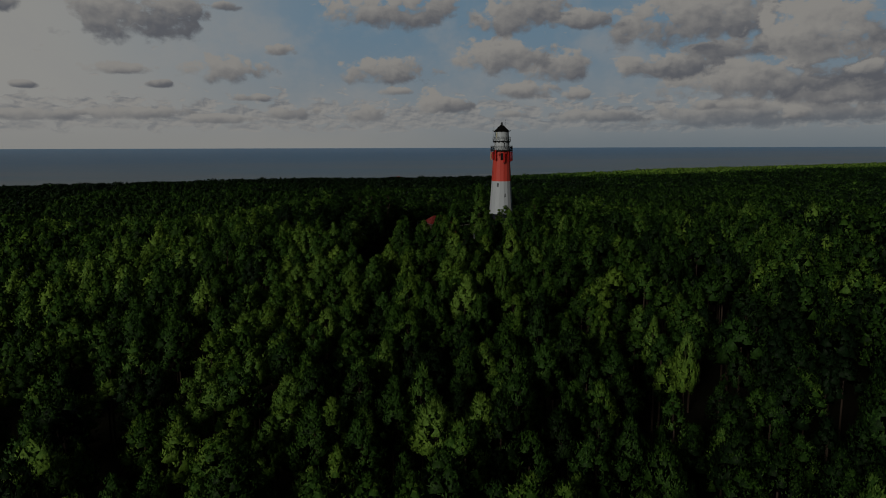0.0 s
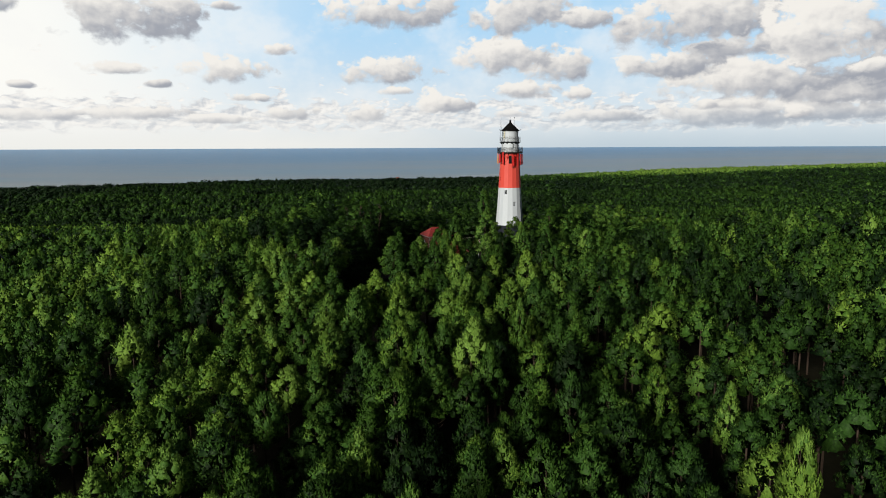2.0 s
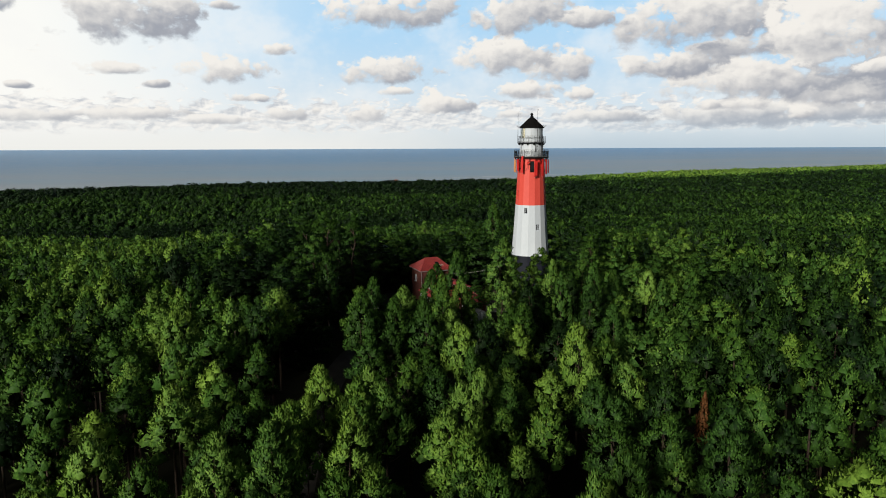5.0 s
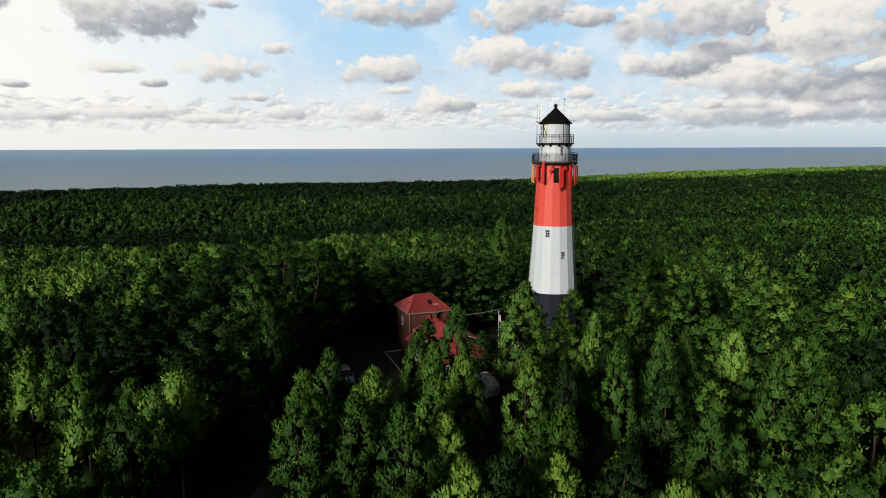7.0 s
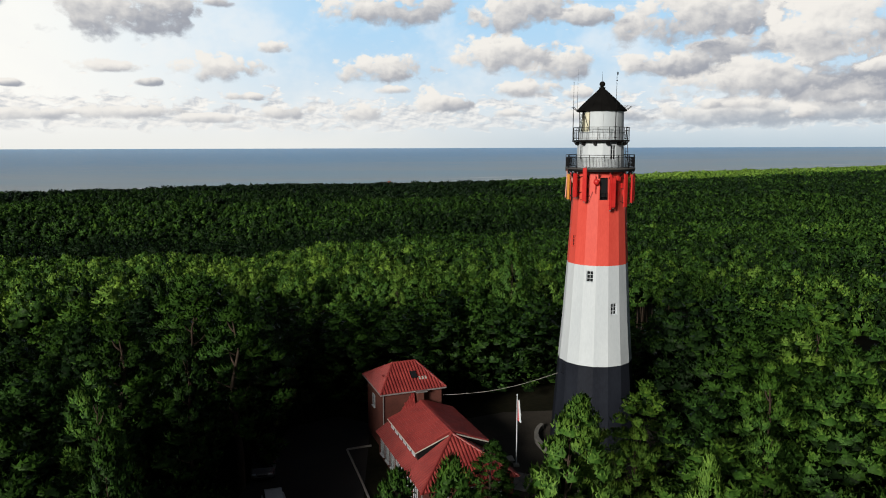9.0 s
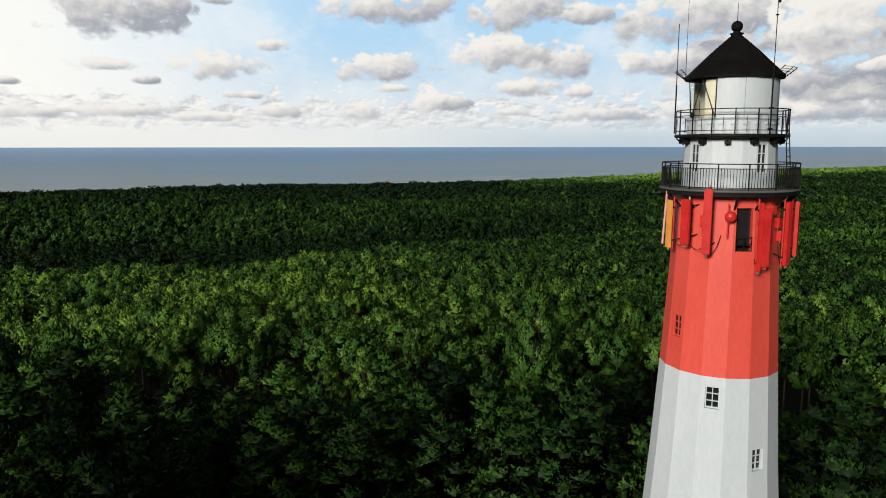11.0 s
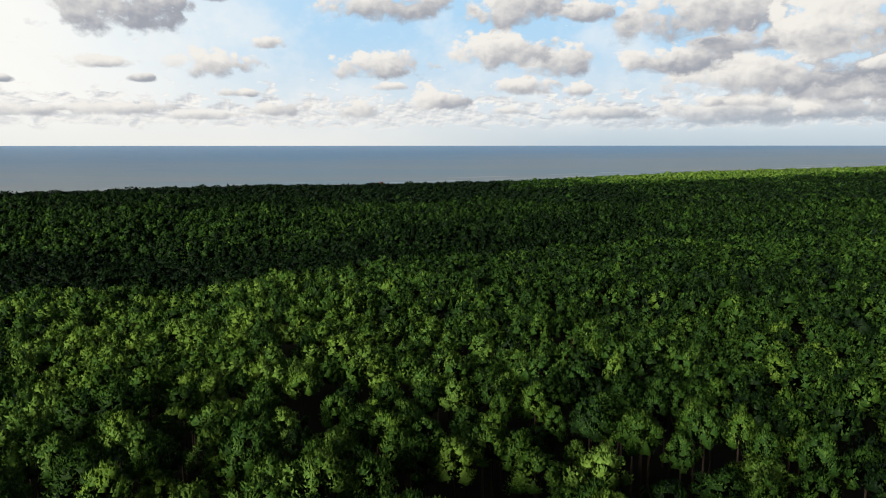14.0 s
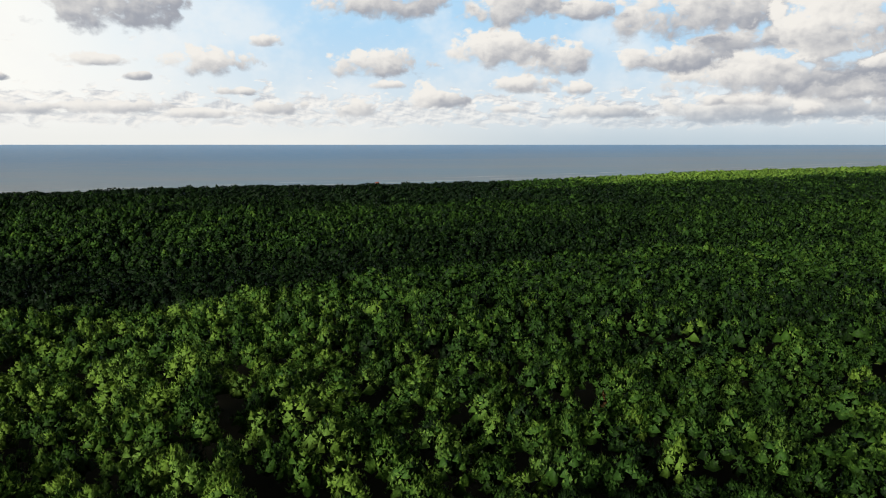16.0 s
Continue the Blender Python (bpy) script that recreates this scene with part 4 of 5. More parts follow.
for side in (-1, 1):
    x1, z1, y0, y1 = 3.15 * side, 3.62, -0.7 if side < 0 else 0.0, -8.25
    lowpts = ((x1, y0, z1), (x1, y1, z1), (0, y1 + 0.15, LR + 0.10), (0, y0, LR + 0.10))
    dormer = slope(house, *(lowpts if side < 0 else (lowpts[1], lowpts[0], lowpts[3], lowpts[2])), name="dormer_roof")
    fas = Shape()
    for a, b in (((x1, y0, z1), (x1, y1, z1)), ((x1, y1, z1), (0.35 * side, y1, LR - 0.02)), ((x1, y0, z1), (0.35 * side, y0, LR - 0.02))):
        a, b = Vector(a), Vector(b)
        fas.rod(a - Vector((0, 0, 0.05)), b - Vector((0, 0, 0.05)), 0.055, n=4)
    part("fascia", fas, M_CONCRETE, dormer, "pale fascia board")
    wx = 2.92 * side
    body = Shape().box((wx - 0.1 * side, (y0 + y1) / 2, 3.05), (0.2, y0 - y1 - 0.3, 1.0))
    for y in (y0 - 0.12, y1 + 0.2):
        body.quad((wx, y, 2.7), (0, y, 4.6), (0, y, 4.68), (wx, y, 3.60)).quad((wx, y - 0.1, 3.60), (0, y - 0.1, 4.68), (0, y - 0.1, 4.6), (wx, y - 0.1, 2.7))
    part("dormer_wall", body, M_IRON, dormer, "dark boarded dormer wall")
    for k in range(6):
        house_window(dormer, (wx + 0.02 * side, y0 - 0.8 - 1.14 * k, 3.24), 0.62, 0.44, (side, 0, 0), False)
# steep little gable between the blocks, with its chimney
link = slope(house, (-2.3, -0.35, 3.4), (-0.75, -1.1, 4.55), (-0.35, 0.28, 5.45), (-0.45, 0.28, 5.45), "gable_slope")
ch = part("chimney", Shape().box((0.05, -0.15, 4.9), (0.6, 0.6, 1.2), None, 0.02), M_BRICK, house, "short brick chimney with a flat cap")
part("chimney_cap", Shape().box((0.15, -0.15, 5.56), (1.1, 0.75, 0.08), None, 0.02), M_STEEL, ch)
for k in range(7):
    house_window(house, (-3.71, -0.9 - 1.5 * k, 1.15), 0.85, 1.35, (-1, 0, 0))
    if k % 2 == 0:
        house_window(house, (3.71, -0.9 - 1.5 * k, 1.15), 0.85, 1.35, (1, 0, 0))
for k in range(3):
    house_window(house, (-2.2 + 2.2 * k, -11.71, 1.15), 0.9, 1.35, (0, -1, 0))
dp = Shape().rod((-3.28, 0.2, 0.0), (-3.28, 0.2, 5.5), 0.045, n=8).rod((-3.78, -11.6, 0.0), (-3.78, -11.6, 2.2), 0.045, n=8)
part("downpipe", dp, M_STEEL, house)

# wire from the house to the tower
wire_a, wire_b = Vector((1.75, 194.2, 4.75)), Vector((LX, LY, 0)) + polar(3.34, -172, 6.85)
wire_pts = [wire_a.lerp(wire_b, k / 24) - Vector((0, 0, 0.5 * math.sin(math.pi * k / 24))) for k in range(25)]
tagged(cable(wire_pts, 0.02, "overhead_wire", M_CABLE), "pale wire slung from house to lighthouse", "cable")


# ---- the yard ----
def patch(name, ring, z, mat, label, category):
    s = Shape().quad(*[(x, y, z) for x, y in ring])
    return tagged(part(name, s, mat), label, category, kind="structure")


patch("yard", [(-14, 168), (-8, 169), (-6.2, 176), (-4.5, 183), (-5.5, 199), (-9, 201), (-13.5, 198), (-14.5, 184)], 0.02, M_ASPHALT, "dark asphalt yard beside the house", "yard")
patch("forecourt", [(4.5, 185.5), (8, 184), (22, 186), (25, 196), (20, 203), (8, 202), (3.5, 200)], 0.02, M_SAND, "trodden sandy forecourt round the tower", "yard")
slabs = thing("paving", "path of grey square paving slabs", "paving", at=(6.2, 186.4, 0.03), turn=-24)
slab = Shape().box((0, 0, 0.02), (0.96, 0.96, 0.06), None, 0.012).mesh("slab", M_SLAB)
for i in range(9):
    for j in range(3):
        b = part("slab", slab, None, slabs)
        b.location = (i * 1.0, j * 1.0, random.Random(i * 7 + j).uniform(-0.006, 0.006))
plinth = thing("stone_plinth", "pale stone slab edging near the flagpole", "plinth", at=(6.5, 190.3, 0.0), turn=8)
part("body", Shape().box((0, 0, 0.14), (2.6, 0.9, 0.28), None, 0.03), M_SLAB, plinth)
part("top_slab", Shape().box((0, 0, 0.30), (2.8, 1.05, 0.05), None, 0.015), M_CONCRETE, plinth)

kerbs = thing("kerb", "pale concrete kerb round a planting bed", "kerb", at=(0, 0, 0))
for (xa, ya), (xb, yb) in (((-7.05, 192.9), (-4.9, 193.75)), ((-7.05, 192.9), (-5.0, 186.7)), ((-5.0, 186.7), (-3.9, 183.2))):
    d = Vector((xb - xa, yb - ya, 0))
    n = max(1, round(d.length / 1.0))
    for k in range(n):
        c = Vector((xa, ya, 0.07)) + d * ((k + 0.5) / n)
        b = part("kerb_stone", Shape().box((0, 0, 0), (d.length / n - 0.015, 0.14, 0.16), None, 0.012), M_CONCRETE, kerbs)
        b.matrix_basis = Matrix.Translation(c) @ Matrix.Rotation(math.atan2(d.y, d.x), 4, "Z")

pole = thing("flagpole", "white flagpole with a limp red and white flag", "flagpole", at=(8.05, 189.6, 0))
part("pole", Shape().rod((0, 0, 0), (0, 0, 6.35), 0.06, 0.035, n=10), M_WHITE, pole)
part("knob", Shape().lathe([(0.0, 6.33), (0.06, 6.36), (0.075, 6.42), (0.05, 6.48), (0.0, 6.50)], 12), M_WHITE, pole)
part("foot", Shape().box((0, 0, 0.1), (0.5, 0.5, 0.2), None, 0.03), M_CONCRETE, pole)
for name, mat, x0, x1 in (("flag_white", M_WHITE, 0.16, 0.34), ("flag_red", M_FLAGRED, 0.03, 0.16)):
    s = Shape()
    for k in range(12):
        for q in range(4):
            def fold(a, b):
                x = x0 + (x1 - x0) * a
                return (x * (0.6 + 0.5 * b), 0.07 * math.sin(9 * x + 2.2 * b) * (0.3 + b), 5.95 - 1.75 * b - 0.9 * x * b)
            s.quad(fold(q / 4, k / 12), fold((q + 1) / 4, k / 12), fold((q + 1) / 4, (k + 1) / 12), fold(q / 4, (k + 1) / 12))
    part(name, s, mat, pole, smooth=True)


def vehicle(name, label, category, paint, at, turn, length=4.5, width=1.82, height=1.62, bonnet=0.26):
    """A parked car: body, glass house, bumpers, lights and wheels. Its front points along local x."""
    car = thing(name, label, category, at=at, turn=turn)
    L, W = length / 2, width / 2
    sections = [(-L, 0.45, 0.80, 0.86), (-L + 0.12, 0.28, 0.98, 0.95), (-L + 0.9, 0.22, 1.02, 1.0), (0.0, 0.22, 1.0, 1.0), (L * (1 - bonnet * 1.6), 0.22, 0.98, 1.0), (L - 0.35, 0.24, 0.88, 0.96), (L - 0.05, 0.32, 0.74, 0.88), (L, 0.42, 0.62, 0.80)]
    s = Shape()
    rings = []
    for x, z0, z1, w in sections:
        ww = W * w
        rings.append([(x, -ww * 0.94, z0), (x, -ww, z0 + 0.2), (x, -ww * 0.99, z1 - 0.12), (x, -ww * 0.86, z1), (x, ww * 0.86, z1), (x, ww * 0.99, z1 - 0.12), (x, ww, z0 + 0.2), (x, ww * 0.94, z0)])
    for a, b in zip(rings, rings[1:]):
        for k in range(8):
            s.quad(a[k], a[(k + 1) % 8], b[(k + 1) % 8], b[k])
    s.quad(*rings[0][::-1]).quad(*rings[-1])
    body = part("body", s, paint, car)
    cab = [(-L + 0.10, 0.97, 0.84), (-L + 0.45, height - 0.12, 0.72), (-L + 0.9, height, 0.70), (0.15, height, 0.70), (0.55, height - 0.10, 0.72), (L * (1 - bonnet * 1.7), 0.97, 0.84)]
    s, roofp = Shape(), Shape()
    for (x0, z0, w0), (x1, z1, w1) in zip(cab, cab[1:]):
        target = roofp if z0 > height - 0.2 and z1 > height - 0.2 else s
        target.quad((x0, -W * w0, z0), (x0, W * w0, z0), (x1, W * w1, z1), (x1, -W * w1, z1))
    for side in (-1, 1):
        s.quad(*[(x, side * W * w, z) for x, z, w in cab])
    part("glass", s, M_GLASS, car, "dark car windows")
    part("roof", roofp, paint, car)
    for side in (-1, 1):
        part("mirror", Shape().box((L * 0.28, side * (W + 0.08), 1.02), (0.14, 0.18, 0.13), None, 0.03), paint, body)
        part("headlight", Shape().box((L - 0.10, side * W * 0.68, 0.70), (0.16, 0.36, 0.14), None, 0.03), M_WHITE, body)
        part("tail_light", Shape().box((-L + 0.03, side * W * 0.72, 0.86), (0.10, 0.22, 0.20), None, 0.02), M_FLAGRED, body)
        for x in (-L * 0.60, L * 0.62):
            tyre = part("wheel", Shape().rod((x, side * (W - 0.20), 0.33), (x, side * (W + 0.01), 0.33), 0.33, n=20), M_RUBBER, car)
            part("rim", Shape().rod((x, side * (W + 0.0), 0.33), (x, side * (W + 0.02), 0.33), 0.21, n=14), M_STEEL, tyre)
    part("bumper", Shape().box((L - 0.02, 0, 0.40), (0.10, W * 1.5, 0.16), None, 0.03), M_RUBBER, body)
    part("grille", Shape().box((L - 0.005, 0, 0.60), (0.06, W * 0.8, 0.12), None, 0.02), M_RUBBER, body)
    return car


vehicle("parked_car", "silver estate car parked on the yard", "car", M_CARPAINT, (-10.8, 181.0, 0.03), -72)
vehicle("parked_van", "dark grey van parked under the trees", "van", M_VANPAINT, (-13.6, 189.0, 0.03), -80, 4.9, 1.95, 2.05, 0.16)

tent = thing("garden_canopy", "round white and green mottled net canopy among the pines", "canopy", at=(4.9, 175.2, 0))
s = Shape()
ring = 16
for k in range(ring):
    a0, a1 = 360 / ring * k, 360 / ring * (k + 1)
    steps = [(2.15, 1.70), (1.75, 2.30), (1.0, 2.66), (0.0, 2.78)]
    for (r0, z0), (r1, z1) in zip(steps, steps[1:]):
        s.quad(polar(r0, a0, z0 - 0.05 * (k % 2)), polar(r0, a1, z0 - 0.05 * ((k + 1) % 2)), polar(r1, a1, z1), polar(r1, a0, z1))
    s.quad(polar(2.2, a0, 0.9), polar(2.2, a1, 0.9), polar(2.15, a1, 1.70 - 0.05 * ((k + 1) % 2)), polar(2.15, a0, 1.70 - 0.05 * (k % 2)))
part("canvas", s, M_CANVAS, tent)
part("pole", Shape().rod((0, 0, 0), (0, 0, 2.76), 0.04, n=8), M_STEEL, tent)
for k in range(8):
    part("rib", Shape().rod((0, 0, 2.70), polar(2.05, 45 * k, 1.70), 0.018, n=5), M_STEEL, tent)

# sandy track that leads to the yard
TRACK = [(-10.5, 170), (-12.6, 163), (-13.9, 155), (-14.2, 145), (-13.2, 130), (-12.5, 112)]
tx = np.interp(np.arange(112, 170.5, 2.0), [p[1] for p in TRACK[::-1]], [p[0] for p in TRACK[::-1]])
ty = np.arange(112, 170.5, 2.0)
TXX = np.stack([tx + w for w in (-1.7, -0.9, 0, 0.9, 1.7)], 1)
TYY = np.repeat(ty[:, None], 5, 1)
tagged(new("track", sheet("track", TXX, TYY, ground(TXX, TYY) + np.array([0.04, 0.10, 0.14, 0.10, 0.04]), M_SAND)), "narrow sandy forest track", "track", kind="structure")

# brick tower among the trees by the shore
far_tower = thing("watch_tower", "small square red brick tower above the coastal trees", "tower", at=(-69, 1078, float(ground(-69, 1078))))
part("wall", Shape().box((0, 0, 9.5), (3.8, 3.8, 19.0), None, 0.05), M_REDBRICK, far_tower)
part("parapet", Shape().box((0, 0, 19.2), (4.4, 4.4, 1.0), None, 0.05), M_REDBRICK, far_tower)
part("window", Shape().box((0, -1.92, 16.8), (0.9, 0.06, 1.2)), M_GLASS, far_tower)

# ---- the forest ----
RS = np.random.RandomState(11)


def unit(v):
    return v / np.maximum(np.linalg.norm(v, axis=-1, keepdims=True), 1e-6)


def crown(seed, top, radius, bottom, lobes, tufts, length, width, peak=0.5, tiers=0):
    """A pine crown: bough ends on an uneven dome, each a small heart set with upright needle sprays.
    tiers: boughs laid in flat storeys. Gives points, triangles, shade and normals."""
    r = np.random.RandomState(seed)
    h = ((np.arange(lobes) + r.uniform(0.05, 0.95, lobes)) / lobes) ** 1.05
    flat = 0.92
    if tiers:
        h = np.clip(np.round(h * tiers) / tiers + r.uniform(-0.06, 0.06, lobes), 0, 1)
        flat = 0.74
    h[-1] = 1.0
    prof = (1 - h) ** peak * (0.62 + 0.38 * np.clip(h / 0.3, 0, 1))
    ang = np.arange(lobes) * 2.39996 + r.uniform(-0.7, 0.7, lobes)
    lobe = 1 + 0.15 * np.sin(ang * 3 + r.uniform(0, 6)) + 0.12 * np.sin(ang * 2 + r.uniform(0, 6)) + r.uniform(-0.16, 0.14, lobes)
    rho = radius * prof * lobe * (r.uniform(0.62, 1.06, lobes) if tiers else r.uniform(0.68, 0.95, lobes))
    off = r.normal(0, 0.09 * radius, 2)
    swell = min(2.0, (24.0 / lobes) ** 0.45)
    z = bottom + h * (top - bottom - length * 0.7) + r.uniform(-0.25, 0.25, lobes) * (h < 0.95) * (0.3 if tiers else 1.0)
    c = np.stack([rho * np.cos(ang) + off[0] * h, rho * np.sin(ang) + off[1] * h, z], -1)
    o = unit(np.stack([np.cos(ang) * (1.1 - h), np.sin(ang) * (1.1 - h), 0.35 + 0.9 * h], -1))
    rc = radius * swell * (0.20 + 0.13 * (1 - h)) * r.uniform(0.72, 1.3, lobes)
    heart = np.array([0, 0, bottom + 0.42 * (top - bottom)])
    squash = np.array([1, 1, flat])

    def rounded(local, at):
        return unit((0.95 if tufts >= 16 else 0.7) * local + 1.15 * unit((at - heart) * np.array([1, 1, 0.75])))

    V, F, T, N, count = [], [], [], [], 0
    # hearts: four-sided domes
    k = np.arange(4) * math.pi / 2
    dome = np.concatenate([np.stack([np.cos(k), np.sin(k), np.full(4, -0.55)], -1), [[0, 0, 0.95]]])
    turn = r.uniform(0, 6.28, lobes)[:, None]
    d = np.stack([dome[None, :, 0] * np.cos(turn) - dome[None, :, 1] * np.sin(turn), dome[None, :, 0] * np.sin(turn) + dome[None, :, 1] * np.cos(turn), dome[None, :, 2] + 0 * turn], -1)
    heart_r = 0.80 if tufts >= 16 else 0.90 if tufts >= 5 else 1.05
    p = c[:, None] + d * r.uniform(0.85, 1.15, (lobes, 5, 1)) * rc[:, None, None] * heart_r * squash
    V.append(p.reshape(-1, 3))
    N.append(rounded(unit(d), p).reshape(-1, 3))
    # hearts darker: the shade inside a crown is painted into their tint
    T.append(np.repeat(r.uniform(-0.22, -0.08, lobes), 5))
    tri = np.array([(0, 1, 4), (1, 2, 4), (2, 3, 4), (3, 0, 4)])
    F.append((tri[None] + 5 * np.arange(lobes)[:, None, None]).reshape(-1, 3))
    count = 5 * lobes
    if tufts:
        q = unit(r.normal(size=(lobes, tufts, 3)) * np.array([1, 1, 0.85]) + 0.5 * o[:, None] + np.array([0, 0, 0.45]))
        foot = c[:, None] + q * squash * (rc[:, None, None] * r.uniform(0.74, 1.04, (lobes, tufts, 1)))
        out = unit(q + 0.25 * o[:, None] + 0.45 * r.normal(size=q.shape))
        axis = 0.5 * q + 0.35 * o[:, None] + np.array([0, 0, 0.62]) + 0.38 * r.normal(size=q.shape)
        axis = unit(axis - 0.55 * out * np.sum(axis * out, -1, keepdims=True))
        side = unit(np.cross(axis, out))
        ln = length * r.uniform(0.6, 1.4, (lobes, tufts, 1))
        wv = width * r.uniform(0.75, 1.3, (lobes, tufts, 1))
        p = np.stack([foot + side * wv, foot + axis * ln, foot - side * wv], 2)
        p[:, :, 1] += out * ln * 0.12
        lift = rounded(unit(q[:, :, None] + 0.14 * r.normal(size=q.shape)[:, :, None]) + 0 * p, p)
        V.append(p.reshape(-1, 3))
        N.append(lift.reshape(-1, 3))
        # sprays facing up get a lighter tint, painting in light from above
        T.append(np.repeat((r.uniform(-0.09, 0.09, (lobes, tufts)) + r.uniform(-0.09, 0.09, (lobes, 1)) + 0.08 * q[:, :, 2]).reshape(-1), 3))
        F.append(count + np.arange(lobes * tufts * 3).reshape(-1, 3))
    return np.concatenate(V), np.concatenate(F), np.concatenate(T), np.concatenate(N)


def leaf_mesh(name, v, faces, tint, mat, normals):
    me = bpy.data.meshes.new(name)
    fill(me, v, faces)
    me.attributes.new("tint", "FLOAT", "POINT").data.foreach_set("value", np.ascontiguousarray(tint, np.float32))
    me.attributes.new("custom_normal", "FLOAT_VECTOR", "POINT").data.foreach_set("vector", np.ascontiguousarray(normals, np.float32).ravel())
    me.materials.append(mat)
    return me


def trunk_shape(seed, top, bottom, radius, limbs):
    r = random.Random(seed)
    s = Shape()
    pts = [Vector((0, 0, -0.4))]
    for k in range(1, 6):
        pts.append(Vector((r.uniform(-0.14, 0.14) * k / 3, r.uniform(-0.14, 0.14) * k / 3, top * 0.93 * k / 5)))
    for k, (a, b) in enumerate(zip(pts, pts[1:])):
        s.rod(a, b, 0.19 * (1 - k / 5.6), 0.19 * (1 - (k + 1) / 5.6), n=6, caps=False)
    for k in range(limbs):
        z = bottom * 0.8 + (top * 0.9 - bottom * 0.8) * k / limbs
        a = k * 2.4 + r.uniform(-0.4, 0.4)
        q = radius * (1 - k / limbs) ** 0.6 * r.uniform(0.6, 0.9)
        m = Vector((math.cos(a) * q * 0.5, math.sin(a) * q * 0.5, z + 0.25))
        s.rod((0, 0, z), m, 0.06, 0.045, n=4, caps=False)
        s.rod(m, (math.cos(a) * q, math.sin(a) * q, z + 0.75), 0.045, 0.02, n=4, caps=False)
    return s


def stand_tint(x, y):
    """Needle tint stand by stand, with some shadow and sunlight painted in."""
    w = 12 * waves(x, y, 70, 8)
    t = 0.46 + 0.10 * step(x + w, 0, -22) - 0.10 * step(x + w, 5, 40) + step(y, 112, 84) * (0.03 * step(x, 0, -25) - 0.12 * step(x, 0, 25) - 0.06)
    # dark pines round the clearing, tinted darker still to paint in their shadow
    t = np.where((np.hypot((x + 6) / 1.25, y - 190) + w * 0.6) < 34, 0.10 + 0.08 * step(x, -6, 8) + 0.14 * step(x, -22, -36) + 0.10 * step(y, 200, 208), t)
    t = np.where((x + w * 0.3 > 15) & (y < 190) & (y > 172), 0.52, np.where((x + w * 0.3 > 15) & (y < 190) & (y > 150), 0.36, t))
    # includes a dark patch behind the tower: shade painted into the needles
    t = np.where(y + w > 222, 0.48 + 0.18 * step(x, 10, -50) - 0.08 * step(x, 0, 60) - 0.14 * step(np.hypot((x - 14) / 1.3, y - 232), 24, 10), t)
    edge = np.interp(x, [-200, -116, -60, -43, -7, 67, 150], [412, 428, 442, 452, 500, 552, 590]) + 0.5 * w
    # dark stand beyond the edge, with the shade on it painted into its tint
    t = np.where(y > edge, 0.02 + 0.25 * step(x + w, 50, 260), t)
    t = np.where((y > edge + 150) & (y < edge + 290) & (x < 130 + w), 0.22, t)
    # sunlit strip along the shore, painted as brighter needles
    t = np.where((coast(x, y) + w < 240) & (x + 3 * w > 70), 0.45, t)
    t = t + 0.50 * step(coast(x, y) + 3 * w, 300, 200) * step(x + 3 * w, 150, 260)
    return t + step(y, 400, 480) * (0.10 * waves(x, y, 75, 9) + 0.05 * waves(x, y, 28, 10))


# noted trees: place, height of the top above the datum, crown radius, tint
NOTED = [(-6.8, 79.3, 4.4, 2.2, 0.62), (26.0, 74.2, 6.7, 1.9, 0.85), (20.8, 91.2, 5.9, 2.4, 0.66), (9.1, 108.0, 8.8, 1.7, 0.62), (-11.0, 125.9, 6.8, 1.5, 0.85), (3.2, 134.3, 8.4, 2.0, 0.55)]
NOTED_SIDE = [(-24.5, 78.2, 1.5, 1.8, 0.6), (6.3, 73.1, 1.9, 1.7, 0.6), (26.9, 89.3, 4.9, 1.9, 0.7), (-13.6, 76.9, 2.5, 1.7, 0.55), (-53.9, 108.5, 3.0, 2.0, 0.55), (49.9, 103.1, 5.1, 2.0, 0.6)]
NOTED_YARD = [(-14.6, 185.5, 15.6, 4.9, 0.28), (-19.6, 190.7, 16.0, 5.2, 0.25), (-21.5, 181.0, 15.5, 4.6, 0.26), (-18.5, 171.2, 14.5, 3.0, 0.4), (22.3, 174.5, 13.7, 2.8, 0.55), (33.0, 189.0, 13.4, 2.8, 0.5), (28.4, 198.0, 12.0, 2.4, 0.3),
              (-1.3, 163.0, 10.8, 2.8, 0.4), (13.4, 172.2, 11.2, 2.2, 0.75), (11.0, 172.8, 10.9, 2.1, 0.8), (-0.9, 165.6, 11.3, 2.4, 0.4), (0.2, 157.6, 11.2, 2.6, 0.62), (8.1, 166.3, 14.7, 3.4, 0.8), (2.2, 161.5, 13.6, 3.0, 0.5), (5.2, 180.5, 6.2, 2.4, 0.3), (3.0, 163.5, 5.8, 1.5, 0.5),
              (2.6, 155.5, 11.0, 2.5, 0.7), (15.4, 166.2, 11.8, 1.8, 0.8), (33.5, 180.0, 13.8, 2.3, 0.62), (28.0, 164.5, 10.5, 2.0, 0.85), (23.4, 164.0, 10.5, 2.1, 0.62), (20.3, 170.0, 11.8, 1.9, 0.45), (7.5, 154.2, 11.0, 2.5, 0.8), (7.5, 211.0, 10.5, 2.6, 0.35), (-3.6, 213.3, 12.0, 2.5, 0.72), (10.5, 176.5, 10.5, 2.4, 0.9), (-16.0, 179.0, 14.5, 2.8, 0.3), (-15.8, 166.5, 12.5, 2.6, 0.4)]
